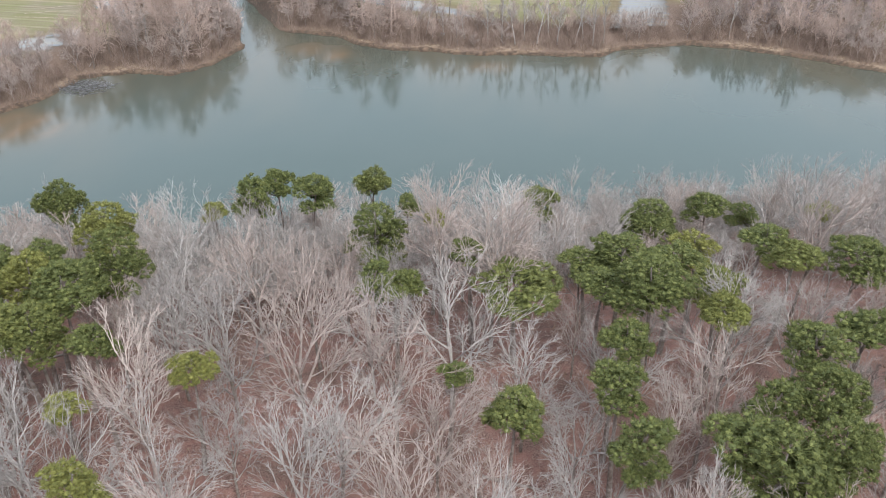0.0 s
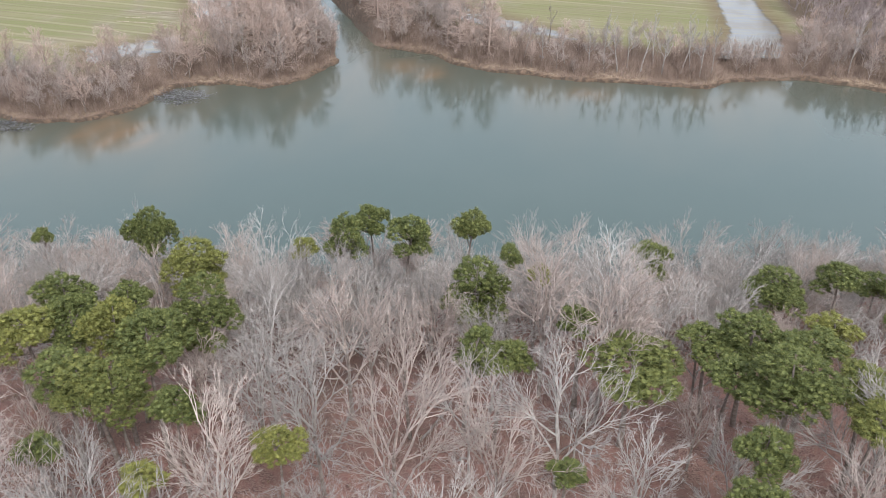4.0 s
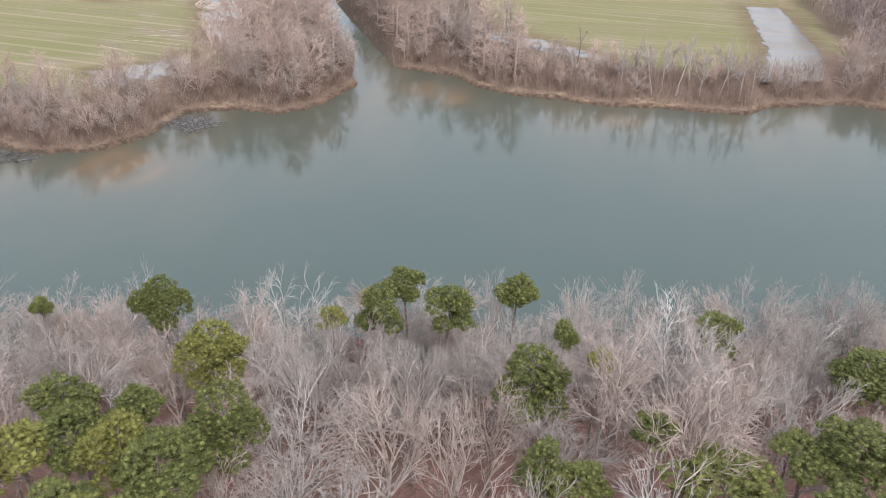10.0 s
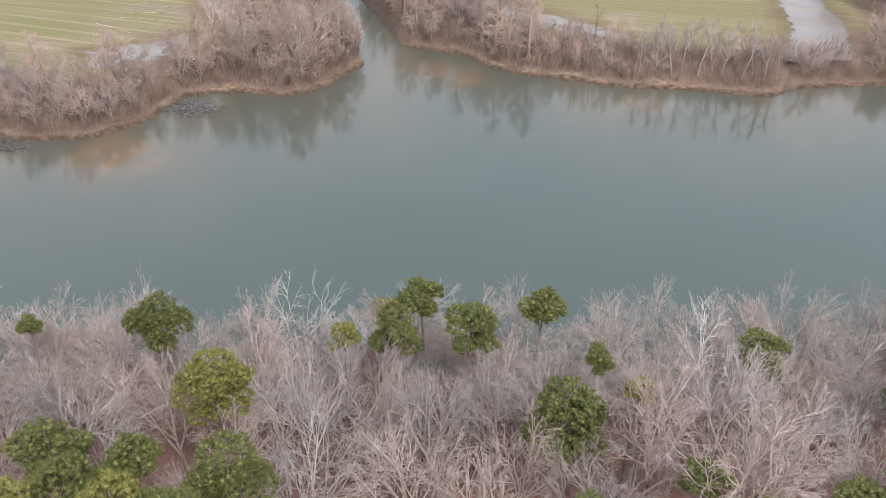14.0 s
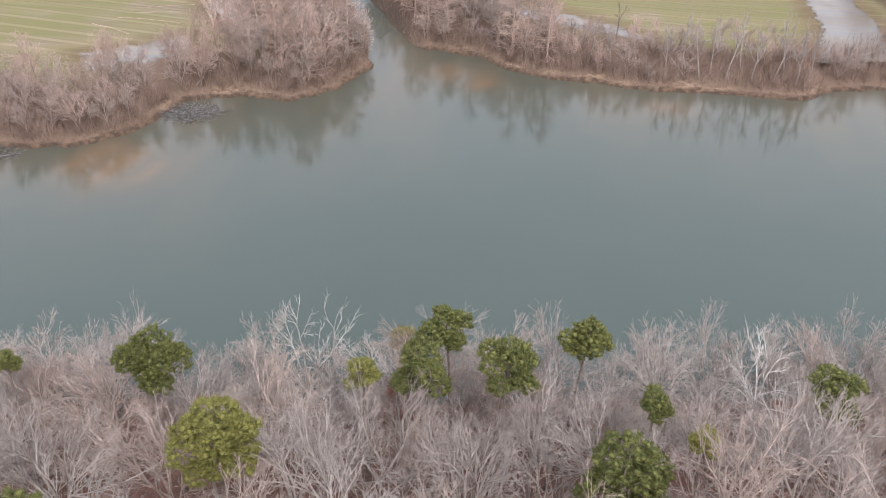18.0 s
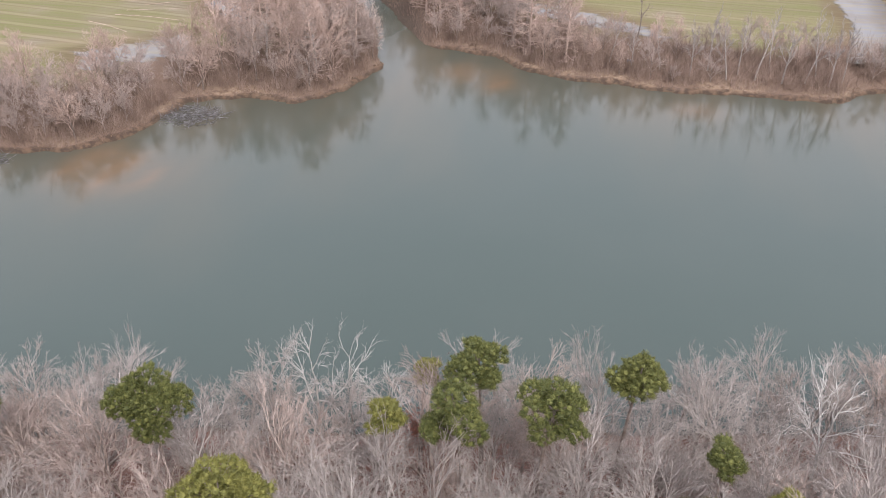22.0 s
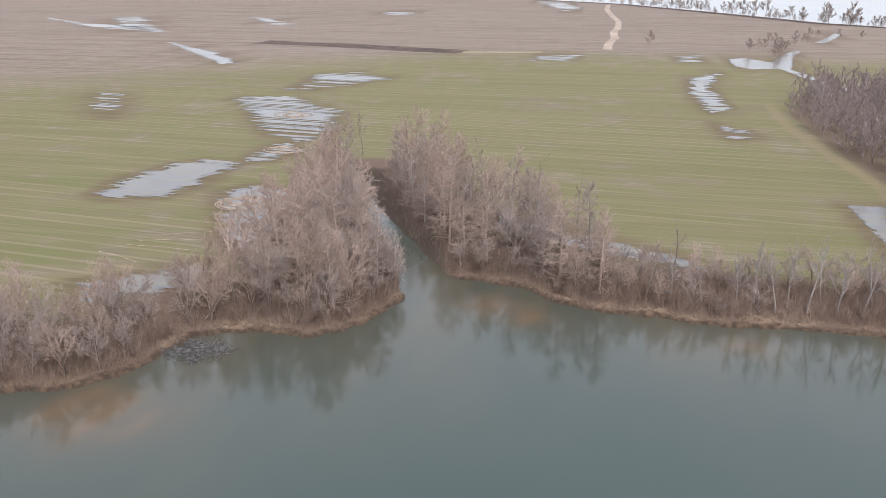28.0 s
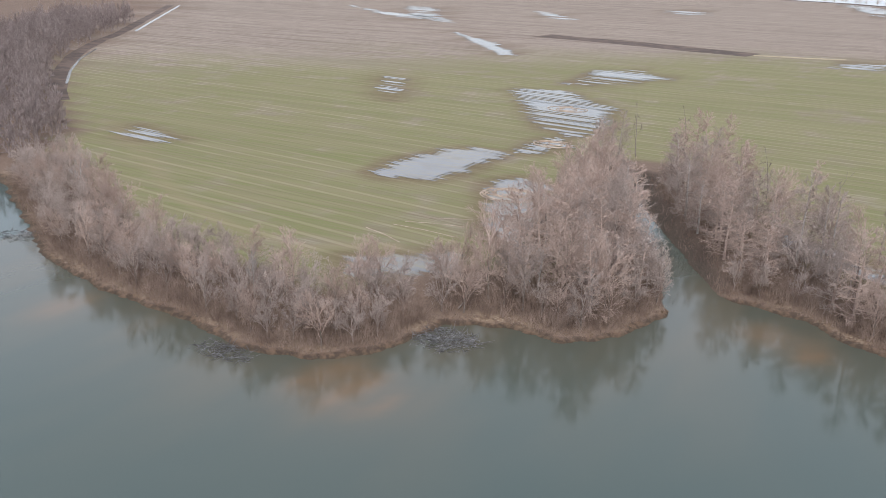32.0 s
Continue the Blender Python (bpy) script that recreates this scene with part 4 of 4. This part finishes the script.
def thicket(name, label, category, spots_of, material, count, seed, tall, stems, twigs=3, thick=0.014):
    """Thin bare stems with a few side twigs, too many to count."""
    rng = random.Random(seed)
    acc = Acc()
    xy = [spots_of(rng) for _ in range(count)]
    zs = land(np.array([p[0] for p in xy]), np.array([p[1] for p in xy]))[0]
    for (x, y), z in zip(xy, zs):
        if z < 0.05:
            continue
        root = Vector((x, y, z - 0.1))
        for _ in range(rng.randint(*stems)):
            h = rng.uniform(*tall)
            way = Vector((rng.gauss(0, 0.28), rng.gauss(0, 0.28), 1))
            pts = grow(rng, root + Vector((rng.gauss(0, 0.2), rng.gauss(0, 0.2), 0)), way, h, 2, 0.12, 0.0)
            acc.tube(pts, [thick, thick * 0.8, 0.004], 3, True)
            for _ in range(twigs):
                p, d = along(pts, rng.uniform(0.3, 0.95))
                q = p + fork(rng, d, rng.uniform(25, 60)) * h * rng.uniform(0.15, 0.35)
                acc.blade(p, q, Vector((rng.gauss(0, 1), rng.gauss(0, 1), 0.2)).normalized() * thick * 0.8)
    return tagged(new(name, acc.mesh(name, material)), label, category, kind="stuff")


def in_wood(rng):
    while True:
        y = rng.uniform(20, 93)
        x = rng.uniform(-34 - 0.52 * y, 24 + 0.5 * y)
        if y < height_on(x, y, NEAR_SHORE) - 0.5:
            return x, y


def on_bank(lo, hi, west=-185, east=95):
    """Picks places that lie lo to hi metres inland of the far shore."""
    runs = [(a, b) for a, b in zip(FAR_SHORE, FAR_SHORE[1:]) if a[0] >= west and b[0] <= east]
    sizes = [math.hypot(b[0] - a[0], b[1] - a[1]) for a, b in runs]

    def pick(rng):
        while True:
            a, b = rng.choices(runs, sizes)[0]
            k, d = rng.random(), rng.uniform(lo, hi)
            n = math.hypot(b[0] - a[0], b[1] - a[1])
            x, y = a[0] + (b[0] - a[0]) * k - (b[1] - a[1]) / n * d, a[1] + (b[1] - a[1]) * k + (b[0] - a[0]) / n * d
            if float(to_line(np.array([x]), np.array([y]), CREEK)[0]) > 4.5 and float(to_line(np.array([x]), np.array([y]), FAR_SHORE)[0]) > lo * 0.8:
                return x, y
    return pick


thicket("undergrowth", "thin leafless saplings and brush under the trees", "undergrowth", in_wood, SAPLING, 1000, 3, (1.2, 3.6), (1, 3), 6, 0.010)
def near_edge(rng):
    x = rng.uniform(-80, 62)
    return x, float(height_on(x, 0, NEAR_SHORE)) - rng.uniform(0.3, 11)


thicket("undergrowth", "grey leafless brush along the near shore", "undergrowth", near_edge, SAPLING, 800, 8, (2.0, 5.0), (2, 4), 9, 0.012)
thicket("brush", "tangled leafless brush along the far bank", "brush", on_bank(1.7, 12), BRUSH, 4800, 4, (1.2, 4.2), (3, 6), 5, 0.024)


def in_clump(rng):
    while True:
        x, y = rng.uniform(-76, -11), rng.uniform(150, 240)
        if inside(np.array([x]), np.array([y]), WEST_CLUMP)[0] or inside(np.array([x]), np.array([y]), EAST_CLUMP)[0]:
            return x, y


WEST_CLUMP = [(-67, 153), (-50, 153.5), (-46, 163), (-45, 176), (-51, 190), (-59, 205), (-65, 222), (-67, 238), (-75, 236), (-73, 215), (-70, 190), (-68, 170)]
EAST_CLUMP = [(-38, 180), (-30, 177.5), (-20, 172), (-12, 169), (-14, 178), (-27, 196), (-37, 212), (-50, 238), (-61, 238), (-57, 220), (-50, 206), (-43, 192)]
thicket("brush", "leafless tan brush under the cypress trees", "brush", in_clump, BRUSH, 900, 5, (1.5, 5.0), (3, 6), 6, 0.026)


thicket("brush", "low brush hanging over the water on the western bank", "brush", on_bank(0.5, 3.2, -185, -66), BRUSH, 800, 13, (0.4, 1.8), (1, 4), 6, 0.018)
thicket("brush", "short dry stems on the bank edge", "brush", on_bank(0.7, 3.0, -68, 60), BRUSH, 700, 14, (0.3, 1.1), (2, 4), 4, 0.018)


def beside_creek(rng):
    (ax, ay), (bx, by) = rng.choice(list(zip(CREEK, CREEK[1:])))
    k, n, d = rng.random(), math.hypot(bx - ax, by - ay), rng.choice((-1, 1)) * rng.uniform(2.8, 8.5)
    return ax + (bx - ax) * k - (by - ay) / n * d, ay + (by - ay) * k + (bx - ax) / n * d


thicket("brush", "low leafless brush on the creek banks", "brush", beside_creek, BRUSH, 420, 12, (0.6, 2.6), (2, 5), 5, 0.022)

# ---- far bank ----
bank_rng = random.Random(17)
bank_spots = []


def off_line(x, y, line, least):
    return float(to_line(np.array([x]), np.array([y]), line)[0]) > least


def bank_tree(model, x, y, s, label, tall=None):
    bank_spots.append((x, y))
    tagged(place(model, x, y, bank_rng.uniform(0, 360), s, tall or s * bank_rng.uniform(0.9, 1.1), bank_rng.gauss(0, 2)), label, "tree", "bare trees on the far bank")


for loop, count in ((WEST_CLUMP, 58), (EAST_CLUMP, 62)):
    tries = 0
    done = 0
    while done < count and tries < 4000:
        tries += 1
        x, y = bank_rng.uniform(-76, -11), bank_rng.uniform(150, 240)
        clear = (8.0 if loop is WEST_CLUMP else 5.0) - (4.4 if loop is WEST_CLUMP else 1.6) * float(smooth(np.array(y), 182, 208))
        if inside(np.array([x]), np.array([y]), loop)[0] and off_line(x, y, CREEK, clear) and off_line(x, y, FAR_SHORE, 4.0) and all((x - a) ** 2 + (y - b) ** 2 > 3.7 ** 2 for a, b in bank_spots):
            done += 1
            k = bank_rng.randrange(6)
            if k < 4:
                bank_tree(cones[k], x, y, bank_rng.uniform(0.72, 1.08), "leafless conical cypress with dense tan sprays of twigs")
            else:
                bank_tree(bushes[k - 3], x, y, bank_rng.uniform(1.1, 1.5), "tall leafless tree with rounded grey-brown crown")
for x, y, k, s in [(11.6, 166.5, 0, 0.95), (16, 167, 0, 1.1), (-6.5, 170, 0, 0.7), (-3, 169, 1, 0.75), (20, 166.5, 1, 1.05), (23.5, 167, 0, 0.95), (27, 166.5, 1, 1.1), (6, 167, 1, 0.95), (56, 173, 0, 1.0), (-93, 137, 1, 0.9), (-150, 157, 0, 1.0),
                   (1.5, 168.5, 0, 0.7), (9, 169, 1, 1.0), (13.5, 168, 1, 1.0), (18.5, 169.5, 0, 0.95), (25.5, 169, 0, 1.0), (29.5, 168.5, 1, 0.95), (-52, 158, 0, 0.9), (-60, 158.5, 1, 0.9)]:
    bank_tree(snags[k], x, y, s, "slender pale-barked tree with bare white limbs")
for x, y, k, s in [(-62, 262, 0, 0.9), (-50, 244, 1, 0.95), (-38, 226, 0, 0.85), (-25, 208, 1, 0.95), (-17, 197, 0, 0.85), (-79, 258, 1, 0.9), (-71, 252, 0, 0.95), (-45, 236, 0, 0.8), (-2, 177, 1, 0.8)]:
    bank_tree(dead_trees[k], x, y, s, "dark dead tree with crooked broken limbs")
pick = on_bank(2.4, 14)
tries = 0
while len(bank_spots) < 430 and tries < 4000:
    tries += 1
    x, y = pick(bank_rng)
    gap = 2.7
    if any((x - a) ** 2 + (y - b) ** 2 < gap ** 2 for a, b in bank_spots) or (30 < x < 47 and y > 171):
        continue
    low = 0.68 if -14 < x < 30 else 0.95
    bank_tree(bank_rng.choice(bushes), x, y, low * bank_rng.uniform(0.75, 1.1), "leafless bankside tree with fine pinkish-brown twigs")

other_rng = random.Random(23)


def scatter(count, gap, pick, good):
    """Places no nearer to one another than gap."""
    got, tries = [], 0
    while len(got) < count and tries < 14000:
        tries += 1
        x, y, s = pick()
        if good(x, y) and all((x - a) ** 2 + (y - b) ** 2 > gap * gap for a, b, _ in got):
            got.append((x, y, s))
    return got


u = other_rng.uniform
joined("grove", "leafless brown trees of the grove beside the field", "trees", far_trees,
       scatter(380, 2.7, lambda: (u(44, 130), u(172, 385), u(0.6, 1.05)), lambda x, y: inside(np.array([x]), np.array([y]), GROVE)[0] and x < 70 + 0.14 * y), GREY_TWIGS)
joined("west_wood", "leafless grey-brown trees between lake and ditch", "trees", far_trees,
       scatter(400, 3.7, lambda: (u(-460, -178), u(162, 480), u(0.7, 1.05)),
               lambda x, y: inside(np.array([x]), np.array([y]), WEST_WOOD)[0] and off_line(x, y, DITCH_LINE, 4) and (not off_line(x, y, DITCH_LINE, 48)) and off_line(x, y, FAR_SHORE, 4)), GREY_TWIGS)
row = []
for i in range(70):
    x = -170 + 470 * i / 69 + u(-4, 4)
    y = float(np.interp(x, [-170, -73, 26, 101, 168, 300], [1180, 1142, 1054, 918, 782, 690])) + u(-6, 10)
    row.append((x, y, u(0.6, 1.3) * (0.45 if x < 20 else 1.0)))
row += [(22, 561, 0.7)] + [(x, y, u(0.3, 0.55)) for x, y in [(73 + 4.0 * k + u(-3, 3), 545 + 5.2 * k + u(-8, 8)) for k in range(12)] + [(82 + 2 * k + u(-2, 2), 520 + 6 * k + u(-4, 4)) for k in range(8)] + [(150, 655), (160, 640), (136, 650), (128, 640)]]
far_brush = [(x + u(-8, 8), y + u(-9, 9), u(0.25, 0.6)) for x, y in [(30 + 270 * i / 89, float(np.interp(30 + 270 * i / 89, [26, 101, 168, 300], [1054, 918, 782, 690]))) for i in range(90)]]
row += far_brush
joined("tree_line", "distant leafless trees along the river bank", "trees", [far_row], row, BARK_PINK)
for model in oaks + sycamores + cones + bushes + snags + dead_trees + far_trees + [far_row]:
    drop_model(model)


# ---- small things ----
def tufts_stuff(name, label, category, spots_of, material, count, seed, size, blades):
    rng = random.Random(seed)
    acc = Acc()
    xy = [spots_of(rng) for _ in range(count)]
    zs = land(np.array([p[0] for p in xy]), np.array([p[1] for p in xy]))[0]
    for (x, y), z in zip(xy, zs):
        if z > 0.02:
            tuft(acc, rng, Vector((x, y, z)), Vector((0, 0, 1)), rng.uniform(*size), blades)
    return tagged(new(name, acc.mesh(name, material)), label, category, kind="stuff")


tufts_stuff("dry_grass", "dry tan grass along the water's edge", "grass", on_bank(0.5, 5.0), REED, 3600, 6, (0.12, 0.32), 5)
tufts_stuff("leaf_litter", "pale dead leaves on the wood floor", "leaves", in_wood, DEAD_LEAF, 3500, 7, (0.15, 0.4), 4)


def red_shrub(x, y):
    rng = random.Random(3)
    shrub = new("red_shrub")
    stem, crown = Acc(), Acc()
    for i in range(7):
        a = i * 0.9
        pts = grow(rng, Vector((0, 0, -0.2)), Vector((math.cos(a) * 0.35, math.sin(a) * 0.35, 1)), rng.uniform(3.2, 5.0), 4, 0.12, 0.05)
        stem.tube(pts, taper(0.05, 0.012, len(pts)), 4, True)
        for _ in range(300):
            p, d = along(pts, rng.uniform(0.25, 0.99))
            tuft(crown, rng, p + rand_dir(rng) * rng.uniform(0, 1.1), d, 0.24, 4)
    part("stem", stem, BARK_DARK, shrub)
    part("crown", crown, RED_LEAVES, shrub)
    shrub.location = (x, y, ground_z(x, y))
    return tagged(shrub, "shrub still holding dry red-brown leaves", "shrub")


red_shrub(-23.6, 83.6)


def brush_pile(x, y, w, d, seed, count=260):
    """Drift branches heaped in the shallows."""
    rng = random.Random(seed)
    acc = Acc()
    for _ in range(count):
        a, k = rng.uniform(0, 6.2832), math.sqrt(rng.random())
        p = Vector((x + w * k * math.cos(a), y + d * k * math.sin(a), rng.uniform(-0.25, 0.45 * (1 - k) + 0.1)))
        way = Vector((rng.gauss(0, 1), rng.gauss(0, 1), rng.gauss(0, 0.22))).normalized()
        n = rng.uniform(0.6, 2.2)
        acc.tube([p, p + way * n * 0.5 + Vector((0, 0, rng.gauss(0, 0.08))), p + way * n], [rng.uniform(0.02, 0.06), 0.03, 0.008], 3, True)
    tagged(new("driftwood", acc.mesh("driftwood", DRIFT)), "heap of dark wet driftwood branches in shallow water", "driftwood")


brush_pile(-66.6, 142.6, 4.8, 3.4, 1, 800)
brush_pile(-89, 125.8, 4.5, 2.0, 2, 380)
brush_pile(-150, 143.5, 4, 2.4, 3, 160)


def log(x, y, z, length, radius, turn, pitch, material, label):
    rng = random.Random(int(abs(x * 7)))
    acc = Acc()
    pts = grow(rng, Vector((0, 0, 0)), Vector((1, 0, 0)), length, 5, 0.05, 0.0)
    acc.tube(pts, taper(radius, radius * 0.6, len(pts)), 7)
    for k in (0.35, 0.6, 0.85):
        p, d = along(pts, k)
        q = p + fork(rng, d, 45) * length * 0.12
        acc.tube([p, q], [radius * 0.35, radius * 0.12], 4)
    ob = soft(new("fallen_log", acc.mesh("fallen_log", material)))
    ob.matrix_world = pose(x, y, z, 0, -pitch, turn)
    return tagged(ob, label, "log")


log(-68.6, 150.5, 1.0, 4.5, 0.11, 70, 28, BARK_DARK, "broken pale trunk leaning on the bank")
for x, y, n, r, turn in [(3.0, 40.5, 4.0, 0.14, -20), (-30, 38.5, 6.0, 0.13, 12), (-9, 52, 5, 0.12, 60), (14, 61, 4.5, 0.15, -35), (-35, 55, 5, 0.12, 25), (-12, 36, 4.5, 0.12, -50)]:
    log(x, y, ground_z(x, y) + r, n, r, turn, 0, BARK_DARK, "fallen dead trunk lying in the leaf litter")


def bucket(x, y):
    acc = Acc()
    acc.tube([Vector((0, 0, 0)), Vector((0, 0, 0.5))], [0.2, 0.26], 12)
    acc.tube([Vector((0, 0, 0.5)), Vector((0, 0, 0.03))], [0.235, 0.18], 12)
    acc.sheet([(0.2 * math.cos(i * 0.5236), 0.2 * math.sin(i * 0.5236), 0.012) for i in range(12)])
    white = plain("white_plastic", (0.74, 0.74, 0.72), (0.84, 0.84, 0.82), 0.5, 1.0)
    ob = soft(new("bucket", acc.mesh("bucket", white)))
    ob.matrix_world = pose(x, y, ground_z(x, y) + 0.3, 72, 0, 200)
    return tagged(ob, "white plastic bucket lying among bankside brush", "bucket")


bucket(-62.3, 161.0)


def drum(x, y):
    """A steel drum on its side, with rolled rims and two hoops."""
    acc = Acc()
    rings = [(0.0, 0.0), (0.0, 0.27), (0.02, 0.295), (0.05, 0.285), (0.29, 0.285), (0.31, 0.30), (0.33, 0.285), (0.57, 0.285), (0.59, 0.30), (0.61, 0.285), (0.85, 0.285), (0.88, 0.295), (0.9, 0.27), (0.9, 0.0)]
    acc.tube([Vector((0, 0, z)) for z, _ in rings], [max(r, 0.001) for _, r in rings], 16)
    ob = soft(new("drum", acc.mesh("drum", plain("faded_blue_steel", (0.16, 0.18, 0.21), (0.30, 0.32, 0.36), 0.5, 2.0))))
    ob.matrix_world = pose(x, y, ground_z(x, y) + 0.27, 90, 0, 65)
    return tagged(ob, "faded blue-grey drum lying on the bank", "drum")


drum(-3.6, 170.2)
